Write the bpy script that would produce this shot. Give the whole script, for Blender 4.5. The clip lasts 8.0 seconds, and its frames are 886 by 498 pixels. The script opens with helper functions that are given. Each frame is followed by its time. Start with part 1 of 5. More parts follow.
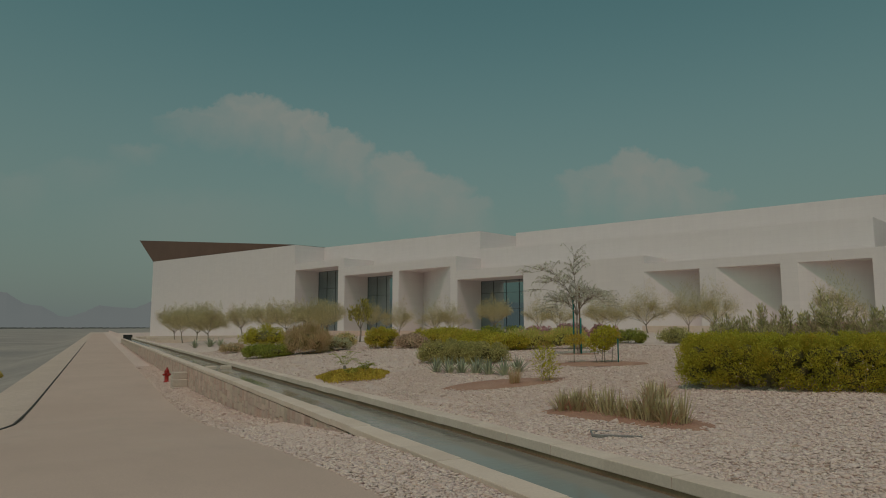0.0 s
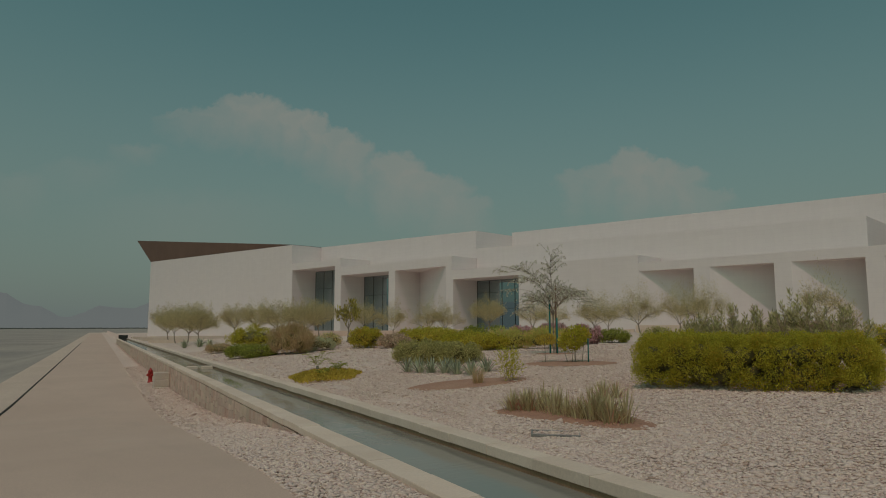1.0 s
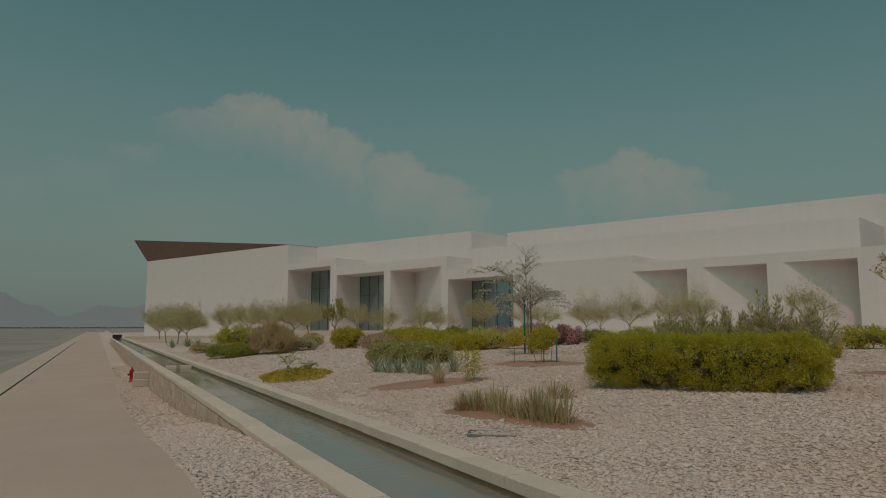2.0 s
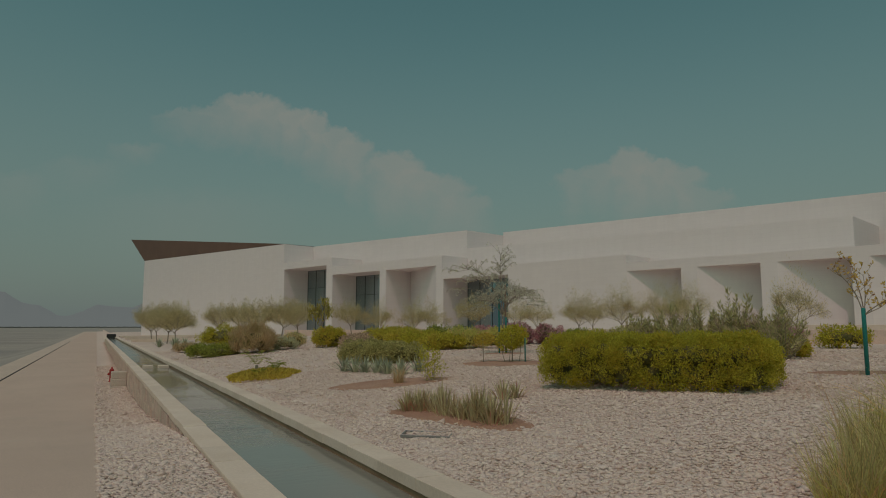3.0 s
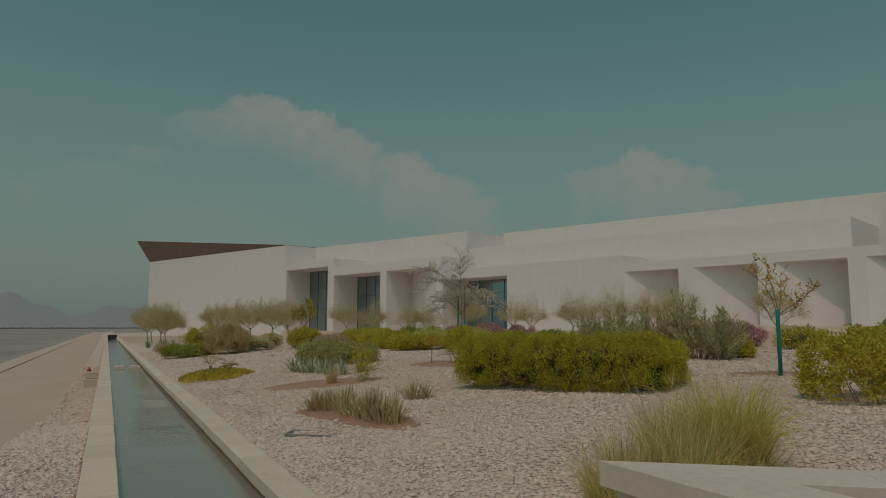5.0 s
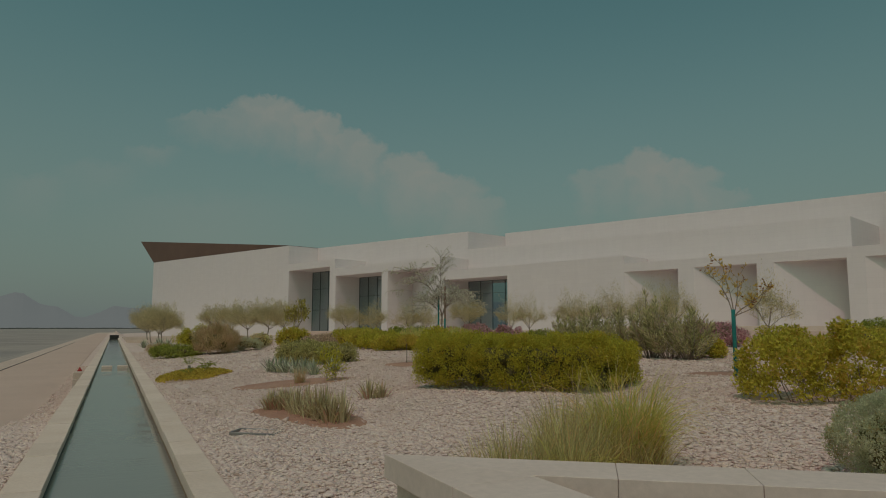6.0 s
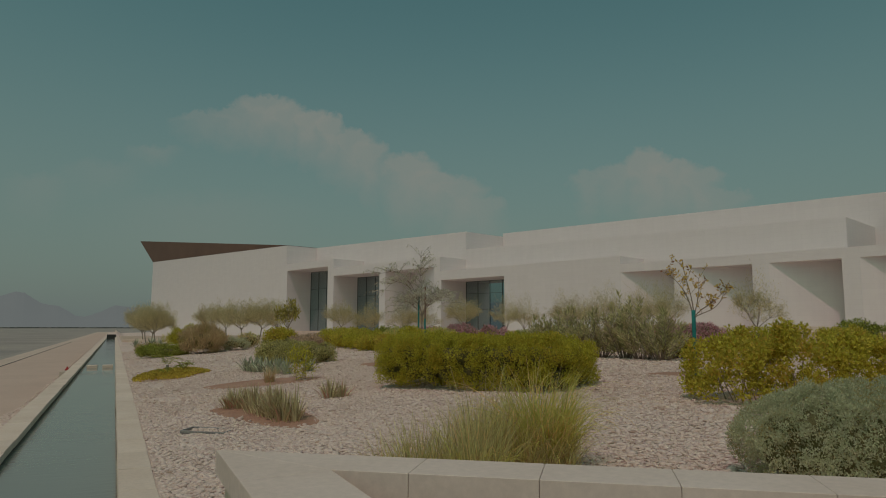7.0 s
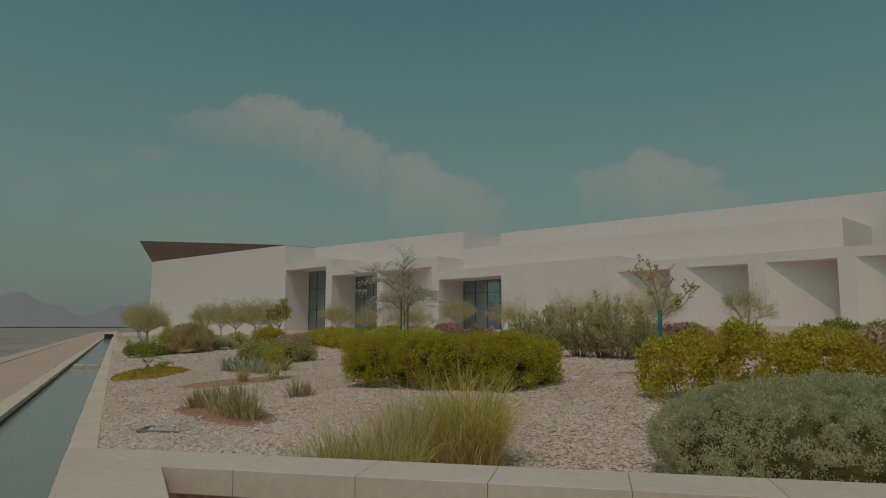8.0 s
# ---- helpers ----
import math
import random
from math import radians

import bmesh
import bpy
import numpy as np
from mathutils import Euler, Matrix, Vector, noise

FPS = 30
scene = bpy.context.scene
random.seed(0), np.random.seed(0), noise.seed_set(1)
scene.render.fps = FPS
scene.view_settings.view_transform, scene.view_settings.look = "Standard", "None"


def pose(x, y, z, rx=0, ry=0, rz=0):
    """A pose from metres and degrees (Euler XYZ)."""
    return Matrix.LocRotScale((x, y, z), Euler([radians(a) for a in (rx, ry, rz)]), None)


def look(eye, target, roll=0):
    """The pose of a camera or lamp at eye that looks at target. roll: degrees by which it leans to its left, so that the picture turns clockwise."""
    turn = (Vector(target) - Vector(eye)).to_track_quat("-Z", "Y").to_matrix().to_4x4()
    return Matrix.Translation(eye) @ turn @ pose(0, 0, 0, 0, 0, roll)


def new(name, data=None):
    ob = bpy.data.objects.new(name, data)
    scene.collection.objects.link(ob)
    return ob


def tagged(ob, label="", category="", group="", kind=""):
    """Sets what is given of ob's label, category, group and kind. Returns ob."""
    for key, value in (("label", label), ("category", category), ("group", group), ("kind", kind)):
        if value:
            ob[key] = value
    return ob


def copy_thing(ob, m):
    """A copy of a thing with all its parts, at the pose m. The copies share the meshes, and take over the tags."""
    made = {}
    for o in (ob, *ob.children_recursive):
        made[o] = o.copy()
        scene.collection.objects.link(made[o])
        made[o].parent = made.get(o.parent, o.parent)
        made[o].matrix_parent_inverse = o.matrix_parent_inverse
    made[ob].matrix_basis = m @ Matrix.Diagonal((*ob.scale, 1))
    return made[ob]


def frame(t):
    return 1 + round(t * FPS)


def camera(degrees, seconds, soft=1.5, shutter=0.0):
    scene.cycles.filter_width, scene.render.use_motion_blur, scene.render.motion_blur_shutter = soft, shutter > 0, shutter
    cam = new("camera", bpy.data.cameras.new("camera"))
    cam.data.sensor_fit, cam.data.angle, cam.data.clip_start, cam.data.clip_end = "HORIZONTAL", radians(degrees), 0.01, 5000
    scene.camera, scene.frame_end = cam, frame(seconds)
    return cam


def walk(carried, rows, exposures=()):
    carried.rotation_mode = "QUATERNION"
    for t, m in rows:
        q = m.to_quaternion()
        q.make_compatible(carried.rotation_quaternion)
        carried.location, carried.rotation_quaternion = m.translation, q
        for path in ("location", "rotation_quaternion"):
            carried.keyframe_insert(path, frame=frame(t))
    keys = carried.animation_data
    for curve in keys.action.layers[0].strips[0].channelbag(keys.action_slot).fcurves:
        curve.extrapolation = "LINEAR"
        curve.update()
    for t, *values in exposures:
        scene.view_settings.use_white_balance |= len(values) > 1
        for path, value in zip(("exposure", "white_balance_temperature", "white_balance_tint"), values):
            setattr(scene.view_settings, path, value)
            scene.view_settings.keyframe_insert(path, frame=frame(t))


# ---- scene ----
# ---- the camera and its way ----
cam = camera(66.0, 8.0, 1.05)
PATH = [
    (0, (-0.267, -0.089, 1.498), (0.711, 1.641, 1.725), -0.0),
    (0.5, (0.077, -0.286, 1.508), (1.055, 1.443, 1.737), -0.1),
    (1, (0.395, -0.517, 1.506), (1.373, 1.212, 1.732), -0.1),
    (1.5, (0.723, -0.742, 1.506), (1.703, 0.987, 1.733), -0.0),
    (3, (1.936, -1.204, 1.496), (2.917, 0.525, 1.721), -0.0),
    (3.5, (2.3, -1.368, 1.493), (3.28, 0.361, 1.72), 0.0),
    (4, (2.638, -1.616, 1.492), (3.613, 0.116, 1.719), -0.0),
    (4.5, (2.959, -1.872, 1.498), (3.927, -0.136, 1.725), -0.0),
    (6, (3.961, -2.677, 1.501), (4.907, -0.929, 1.729), 0.0),
    (6.5, (4.268, -2.891, 1.506), (5.212, -1.143, 1.734), 0.0),
    (7, (4.537, -3.094, 1.502), (5.48, -1.345, 1.73), 0.1),
    (7.5, (4.789, -3.272, 1.503), (5.729, -1.522, 1.729), 0.1),
    (8, (5.067, -3.413, 1.499), (6.008, -1.663, 1.726), 0.1),
]
walk(cam, [(t, look(eye, target, roll)) for t, eye, target, roll in PATH])
SKY_TINT, HAZE, CLOUD, SKY_STRENGTH = (1.36, 1.97, 1.27), (3.92, 4.62, 4.54), (5.75, 6.1, 5.45), 0.080
scene.view_settings.exposure = -1.12

# ---- sun and sky ----
SUN_YAW, SUN_UP = 229.0, 61.0
sun_from = Vector((math.sin(radians(SUN_YAW)) * math.cos(radians(SUN_UP)), math.cos(radians(SUN_YAW)) * math.cos(radians(SUN_UP)), math.sin(radians(SUN_UP))))
sun_data = bpy.data.lights.new("sun", "SUN")
sun_data.energy, sun_data.angle, sun_data.color = 1.40, radians(0.6), (1.0, 0.575, 0.695)
sun_ob = new("sun", sun_data)
sun_ob.matrix_world = look(sun_from * 60, (0, 0, 0))

HEADING = 29.5
CLOUDS = [  # puffs: tangent of the bearing off the heading, tangent of the height, half width, rise above the middle, strength
    (-0.383, 0.315, 0.051, 0.014, 0.50), (-0.332, 0.321, 0.053, 0.019, 0.65), (-0.294, 0.330, 0.048, 0.023, 0.90), (-0.259, 0.317, 0.039, 0.024, 0.85),
    (-0.225, 0.309, 0.032, 0.026, 1.00), (-0.194, 0.298, 0.027, 0.026, 1.00), (-0.156, 0.275, 0.044, 0.025, 0.95), (-0.129, 0.258, 0.030, 0.027, 0.90),
    (-0.071, 0.234, 0.044, 0.031, 1.00), (-0.035, 0.218, 0.037, 0.027, 0.90), (0.005, 0.198, 0.040, 0.029, 0.80), (0.037, 0.174, 0.039, 0.024, 0.60),
    (0.195, 0.215, 0.025, 0.022, 0.60), (0.235, 0.224, 0.035, 0.024, 0.75), (0.284, 0.232, 0.039, 0.034, 1.00), (0.324, 0.227, 0.041, 0.024, 0.90),
    (0.361, 0.213, 0.035, 0.027, 0.85), (0.397, 0.188, 0.042, 0.018, 0.50), (-0.461, 0.268, 0.039, 0.010, 0.40), (-0.636, 0.218, 0.051, 0.020, 0.28),
    (-0.536, 0.238, 0.068, 0.017, 0.22), (-0.381, 0.172, 0.159, 0.039, 0.22),
]
world = bpy.data.worlds.new("sky")
scene.world = world
world.use_nodes = True
wt = world.node_tree
wt.nodes.clear()


def wmath(op, a, b=None, clamp=False):
    nd = wt.nodes.new("ShaderNodeMath")
    nd.operation, nd.use_clamp = op, clamp
    for i, v in enumerate((a, b)):
        if v is None:
            continue
        if isinstance(v, (int, float)):
            nd.inputs[i].default_value = v
        else:
            wt.links.new(v, nd.inputs[i])
    return nd.outputs[0]


def wmix(kind, fac, a, b):
    nd = wt.nodes.new("ShaderNodeMix")
    nd.data_type, nd.blend_type = "RGBA", kind
    for sock, v in ((nd.inputs[0], fac), (nd.inputs[6], a), (nd.inputs[7], b)):
        if isinstance(v, (int, float)):
            sock.default_value = v
        elif isinstance(v, tuple):
            sock.default_value = (*v, 1)
        else:
            wt.links.new(v, sock)
    return nd.outputs[2]


sky = wt.nodes.new("ShaderNodeTexSky")
sky.sky_type, sky.sun_disc = "NISHITA", False
sky.sun_elevation, sky.sun_rotation = radians(SUN_UP), radians(SUN_YAW)
sky.air_density, sky.dust_density, sky.ozone_density = 1.0, 2.5, 1.0
tc = wt.nodes.new("ShaderNodeTexCoord")
mp = wt.nodes.new("ShaderNodeVectorRotate")
mp.rotation_type = "Z_AXIS"
mp.inputs["Angle"].default_value = radians(HEADING)
wt.links.new(tc.outputs["Generated"], mp.inputs["Vector"])
sp = wt.nodes.new("ShaderNodeSeparateXYZ")
wt.links.new(mp.outputs[0], sp.inputs[0])
ahead = wmath("MAXIMUM", sp.outputs[1], 0.05)
bx, bz = wmath("DIVIDE", sp.outputs[0], ahead), wmath("DIVIDE", sp.outputs[2], ahead)
cv = wt.nodes.new("ShaderNodeCombineXYZ")
wt.links.new(bx, cv.inputs[0])
wt.links.new(bz, cv.inputs[1])


def sky_noise(scale, detail, rough):
    nd = wt.nodes.new("ShaderNodeTexNoise")
    nd.inputs["Scale"].default_value, nd.inputs["Detail"].default_value, nd.inputs["Roughness"].default_value = scale, detail, rough
    wt.links.new(cv.outputs[0], nd.inputs["Vector"])
    parts = wt.nodes.new("ShaderNodeSeparateColor")
    wt.links.new(nd.outputs["Color"], parts.inputs[0])
    return [wmath("SUBTRACT", parts.outputs[i], 0.5) for i in range(3)]


broad, fine = sky_noise(13.0, 4.0, 0.6), sky_noise(46.0, 6.0, 0.62)
bx = wmath("ADD", bx, wmath("ADD", wmath("MULTIPLY", broad[0], 0.052), wmath("MULTIPLY", fine[0], 0.030)))
bz = wmath("ADD", bz, wmath("ADD", wmath("MULTIPLY", broad[1], 0.034), wmath("MULTIPLY", fine[1], 0.030)))
cover = None
for cx, cz, rx, rz, k in CLOUDS:
    # each puff is crisp above and trails off slowly below
    dx = wmath("DIVIDE", wmath("SUBTRACT", bx, cx), rx * 1.2)
    dz = wmath("DIVIDE", wmath("SUBTRACT", bz, cz), rz)
    top = wmath("MAXIMUM", dz, 0.0)
    low = wmath("MULTIPLY", wmath("MINIMUM", dz, 0.0), 0.30)
    r2 = wmath("ADD", wmath("MULTIPLY", dx, dx), wmath("ADD", wmath("MULTIPLY", top, top), wmath("MULTIPLY", low, low)))
    inside = wmath("SUBTRACT", 1.0, wmath("SQRT", r2))
    crisp = wmath("ADD", 1.25, wmath("MULTIPLY", wmath("MINIMUM", wmath("MAXIMUM", wmath("ADD", dz, 0.2), 0.0), 1.0), 2.6 if k > 0.45 else 0.2))
    g = wmath("MULTIPLY", wmath("MULTIPLY", inside, crisp, True), k)
    cover = g if cover is None else wmath("ADD", wmath("MAXIMUM", cover, g), wmath("MULTIPLY", wmath("MINIMUM", cover, g), 0.25))
cover = wmath("MULTIPLY", cover, wmath("ADD", 0.70, wmath("MULTIPLY", broad[2], 0.35)), True)
# dusty haze towards the horizon
hz = wt.nodes.new("ShaderNodeMapRange")
hz.interpolation_type = "SMOOTHSTEP"
hz.inputs["From Min"].default_value, hz.inputs["From Max"].default_value = 0.50, 0.0
wt.links.new(sp.outputs[2], hz.inputs["Value"])
tinted = wmix("MULTIPLY", 1.0, sky.outputs[0], SKY_TINT)
hazed = wmix("MIX", wmath("MULTIPLY", hz.outputs[0], 0.8), tinted, HAZE)
clouded = wmix("MIX", cover, hazed, CLOUD)
bg = wt.nodes.new("ShaderNodeBackground")
bg.inputs["Strength"].default_value = SKY_STRENGTH
wt.links.new(clouded, bg.inputs["Color"])
wo = wt.nodes.new("ShaderNodeOutputWorld")
wt.links.new(bg.outputs[0], wo.inputs["Surface"])

# ---- materials ----
class Nodes:
    """A short way to write a node material."""

    def __init__(self, name):
        self.m = bpy.data.materials.new(name)
        self.m.use_nodes = True
        self.t = self.m.node_tree
        self.t.nodes.clear()
        self.out = self.t.nodes.new("ShaderNodeOutputMaterial")
        self.pos = self.t.nodes.new("ShaderNodeNewGeometry")

    def put(self, sock, v):
        if isinstance(v, (int, float)):
            sock.default_value = v
        elif isinstance(v, tuple):
            sock.default_value = (*v, 1) if len(sock.default_value) == 4 else v
        elif v is not None:
            self.t.links.new(v, sock)

    def node(self, kind, **ins):
        nd = self.t.nodes.new(kind)
        for k, v in ins.items():
            self.put(nd.inputs[k.replace("_", " ")], v)
        return nd

    def noise(self, scale, detail=5.0, rough=0.6, vec=None, stretch=None):
        v = vec or self.pos.outputs["Position"]
        if stretch:
            mpn = self.t.nodes.new("ShaderNodeMapping")
            mpn.inputs["Scale"].default_value = stretch
            self.t.links.new(v, mpn.inputs["Vector"])
            v = mpn.outputs[0]
        return self.node("ShaderNodeTexNoise", Vector=v, Scale=scale, Detail=detail, Roughness=rough).outputs[0]

    def math(self, op, a, b=None):
        nd = self.t.nodes.new("ShaderNodeMath")
        nd.operation = op
        self.put(nd.inputs[0], a)
        if b is not None:
            self.put(nd.inputs[1], b)
        return nd.outputs[0]

    def span(self, v, a, b, lo=0.0, hi=1.0):
        nd = self.node("ShaderNodeMapRange", Value=v, From_Min=a, From_Max=b, To_Min=lo, To_Max=hi)
        return nd.outputs[0]

    def mix(self, fac, a, b, kind="MIX"):
        nd = self.t.nodes.new("ShaderNodeMix")
        nd.data_type, nd.blend_type = "RGBA", kind
        for sock, v in ((nd.inputs[0], fac), (nd.inputs[6], a), (nd.inputs[7], b)):
            self.put(sock, v)
        return nd.outputs[2]

    def bump(self, h, strength, dist):
        return self.node("ShaderNodeBump", Height=h, Strength=strength, Distance=dist).outputs[0]

    def done(self, shader):
        self.t.links.new(shader, self.out.inputs["Surface"])
        return self.m


def surface(name, a, b, scale=2.0, fine=40.0, rough=0.8, bump=0.3, dist=0.01, vary=0.0, rand="", metal=0.0, stain=0.25, spec=0.3):
    """Two base colours mixed by a coarse noise, finer grain over them, relief; vary: spread of value by piece."""
    n = Nodes(name)
    big, small = n.noise(scale), n.noise(fine, 6.0, 0.7)
    col = n.mix(n.span(big, 0.32, 0.68), a, b)
    grain = n.span(small, 0.25, 0.75, 1.0 - stain, 1.0 + stain)
    if rand:
        src = n.t.nodes.new("ShaderNodeObjectInfo").outputs["Random"] if rand == "object" else n.pos.outputs["Random Per Island"]
        grain = n.math("MULTIPLY", grain, n.span(src, 0, 1, 1 - vary, 1 + vary))
    comb = n.node("ShaderNodeCombineXYZ", X=grain, Y=grain, Z=grain).outputs[0]
    col = n.mix(1.0, col, comb, "MULTIPLY")
    bs = n.node("ShaderNodeBsdfPrincipled", Base_Color=col, Roughness=n.span(small, 0.2, 0.8, max(0.03, rough - 0.08), min(1, rough + 0.08)), Metallic=metal)
    bs.inputs["Specular IOR Level"].default_value = spec
    if bump:
        n.put(bs.inputs["Normal"], n.bump(n.math("ADD", small, n.math("MULTIPLY", big, 0.6)), bump, dist))
    return n.done(bs.outputs[0])


# scales leaf greens far above natural, standing in for fill light in the shadows
LEAF_FILL = 2.95


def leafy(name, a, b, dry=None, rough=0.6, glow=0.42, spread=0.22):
    """Leaves: two greens by leaf, brightened for missing fill light, a share of dry ones, light coming through."""
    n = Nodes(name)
    a, b = (tuple(min(0.72, LEAF_FILL * c) for c in q) for q in (a, b))
    r = n.pos.outputs["Random Per Island"]
    patch = n.noise(1.7, 3.0)
    col = n.mix(n.span(n.math("ADD", n.math("MULTIPLY", r, 0.65), n.math("MULTIPLY", patch, 0.7)), 0.3, 1.0), a, b)
    if dry:
        col = n.mix(n.span(n.math("ADD", n.math("MULTIPLY", r, 0.5), patch), 0.86, 1.0), col, dry)
    val = n.span(r, 0, 1, 1.0 - spread, 1.0 + spread)
    col = n.mix(1.0, col, n.node("ShaderNodeCombineXYZ", X=val, Y=val, Z=val).outputs[0], "MULTIPLY")
    bs = n.node("ShaderNodeBsdfPrincipled", Base_Color=col, Roughness=rough)
    bs.inputs["Specular IOR Level"].default_value = 0.25
    tr = n.node("ShaderNodeBsdfTranslucent", Color=col)
    mx = n.node("ShaderNodeMixShader", Fac=glow)
    n.t.links.new(bs.outputs[0], mx.inputs[1])
    n.t.links.new(tr.outputs[0], mx.inputs[2])
    return n.done(mx.outputs[0])


def white_wall():
    """Pale stone cladding in long low courses, faintly streaked."""
    n = Nodes("white_cladding")
    sepp = n.node("ShaderNodeSeparateXYZ", Vector=n.pos.outputs["Position"])
    along = n.math("ADD", n.math("MULTIPLY", sepp.outputs[0], -0.267), n.math("MULTIPLY", sepp.outputs[1], 0.9636))
    vec = n.node("ShaderNodeCombineXYZ", X=along, Y=sepp.outputs[2], Z=0.0).outputs[0]
    br = n.node("ShaderNodeTexBrick", Vector=vec, Scale=1.0, Mortar_Size=0.012, Mortar_Smooth=0.2, Brick_Width=2.4, Row_Height=0.6,
                Color1=(0.785, 0.722, 0.712), Color2=(0.765, 0.702, 0.692), Mortar=(0.725, 0.662, 0.652))
    cloud, grain = n.noise(0.16, 4.0, 0.6), n.noise(1.1, 6.0, 0.7, stretch=(1, 1, 0.12))
    col = n.mix(n.span(cloud, 0.35, 0.7, 0, 0.25), br.outputs[0], (0.79, 0.71, 0.68))
    g = n.span(grain, 0.3, 0.75, 0.975, 1.02)
    col = n.mix(1.0, col, n.node("ShaderNodeCombineXYZ", X=g, Y=g, Z=g).outputs[0], "MULTIPLY")
    bs = n.node("ShaderNodeBsdfPrincipled", Base_Color=col, Roughness=0.85)
    bs.inputs["Specular IOR Level"].default_value = 0.2
    n.put(bs.inputs["Normal"], n.bump(n.math("ADD", n.math("MULTIPLY", br.outputs[1], -1.0), n.math("MULTIPLY", grain, 0.5)), 0.25, 0.03))
    return n.done(bs.outputs[0])


def gravel_ground(name, a, b, gap, size):
    """Crushed stone seen from afar: cells of pale stone with dark gaps."""
    n = Nodes(name)
    wob = n.noise(6.0, 3.0)
    off = n.node("ShaderNodeVectorMath", )
    off.operation = "SCALE"
    off.inputs[3].default_value = 0.07
    n.t.links.new(n.node("ShaderNodeCombineXYZ", X=wob, Y=wob, Z=0.0).outputs[0], off.inputs[0])
    add = n.node("ShaderNodeVectorMath")
    n.t.links.new(n.pos.outputs["Position"], add.inputs[0])
    n.t.links.new(off.outputs[0], add.inputs[1])
    vo = n.node("ShaderNodeTexVoronoi", Vector=add.outputs[0], Scale=1.0 / size)
    edge = n.t.nodes.new("ShaderNodeTexVoronoi")
    edge.feature = "DISTANCE_TO_EDGE"
    edge.inputs["Scale"].default_value = 1.0 / size
    n.t.links.new(add.outputs[0], edge.inputs["Vector"])
    tone = n.node("ShaderNodeSeparateColor", Color=vo.outputs["Color"]).outputs[0]
    col = n.mix(tone, a, b)
    col = n.mix(n.span(n.noise(0.35, 4.0), 0.42, 0.72, 0, 0.4), col, (0.47, 0.37, 0.29))
    col = n.mix(n.span(edge.outputs["Distance"], 0.0, 0.10), gap, col)
    bs = n.node("ShaderNodeBsdfPrincipled", Base_Color=col, Roughness=0.9)
    bs.inputs["Specular IOR Level"].default_value = 0.2
    n.put(bs.inputs["Normal"], n.bump(n.math("ADD", n.span(edge.outputs["Distance"], 0, 0.25), tone), 0.4, 0.02))
    return n.done(bs.outputs[0])


def path_paving():
    n = Nodes("path_paving")
    wide, mid, fine = n.noise(0.22, 4.0), n.noise(1.6, 5.0, 0.65, stretch=(1, 0.25, 1)), n.noise(60.0, 4.0, 0.7)
    col = n.mix(n.span(wide, 0.35, 0.65), (0.585, 0.435, 0.36), (0.63, 0.475, 0.395))
    col = n.mix(n.span(mid, 0.5, 0.8, 0, 0.45), col, (0.51, 0.39, 0.325))
    col = n.mix(n.span(n.noise(0.9, 2.0), 0.66, 0.8, 0, 0.5), col, (0.58, 0.50, 0.42))
    g = n.span(fine, 0.25, 0.75, 0.86, 1.12)
    col = n.mix(1.0, col, n.node("ShaderNodeCombineXYZ", X=g, Y=g, Z=g).outputs[0], "MULTIPLY")
    bs = n.node("ShaderNodeBsdfPrincipled", Base_Color=col, Roughness=0.85)
    bs.inputs["Specular IOR Level"].default_value = 0.25
    n.put(bs.inputs["Normal"], n.bump(n.math("ADD", fine, mid), 0.25, 0.01))
    return n.done(bs.outputs[0])


def water_skin():
    n = Nodes("water")
    rip = n.noise(3.2, 3.0, 0.55, stretch=(1.0, 3.2, 1.0))
    calm = n.span(n.noise(0.35, 2.0), 0.45, 0.62)
    bs = n.node("ShaderNodeBsdfPrincipled", Base_Color=n.mix(n.noise(0.6), (0.255, 0.255, 0.225), (0.285, 0.28, 0.245)), Roughness=0.06, IOR=1.33)
    bs.inputs["Specular IOR Level"].default_value = 0.7
    n.put(bs.inputs["Normal"], n.bump(n.math("MULTIPLY", rip, calm), 0.11, 0.06))
    return n.done(bs.outputs[0])


def tinted_glass():
    n = Nodes("tinted_glass")
    gl = n.node("ShaderNodeBsdfGlossy", Color=(0.62, 0.78, 0.80), Roughness=0.02)
    tr = n.node("ShaderNodeBsdfTransparent", Color=(0.16, 0.24, 0.26))
    lw = n.node("ShaderNodeFresnel", IOR=1.9)
    mx = n.node("ShaderNodeMixShader", Fac=n.math("ADD", lw.outputs[0], 0.48))
    n.t.links.new(tr.outputs[0], mx.inputs[1])
    n.t.links.new(gl.outputs[0], mx.inputs[2])
    return n.done(mx.outputs[0])


def painted_haze(name, rock, air):
    """Hills kilometres off: bare rock, the bright dusty air mixed in as a glow."""
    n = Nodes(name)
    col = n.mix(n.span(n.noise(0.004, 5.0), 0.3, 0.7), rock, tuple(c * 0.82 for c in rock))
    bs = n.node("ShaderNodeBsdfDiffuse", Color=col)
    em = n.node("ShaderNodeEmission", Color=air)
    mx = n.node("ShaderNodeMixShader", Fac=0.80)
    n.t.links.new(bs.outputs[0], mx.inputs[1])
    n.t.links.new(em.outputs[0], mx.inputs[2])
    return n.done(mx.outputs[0])


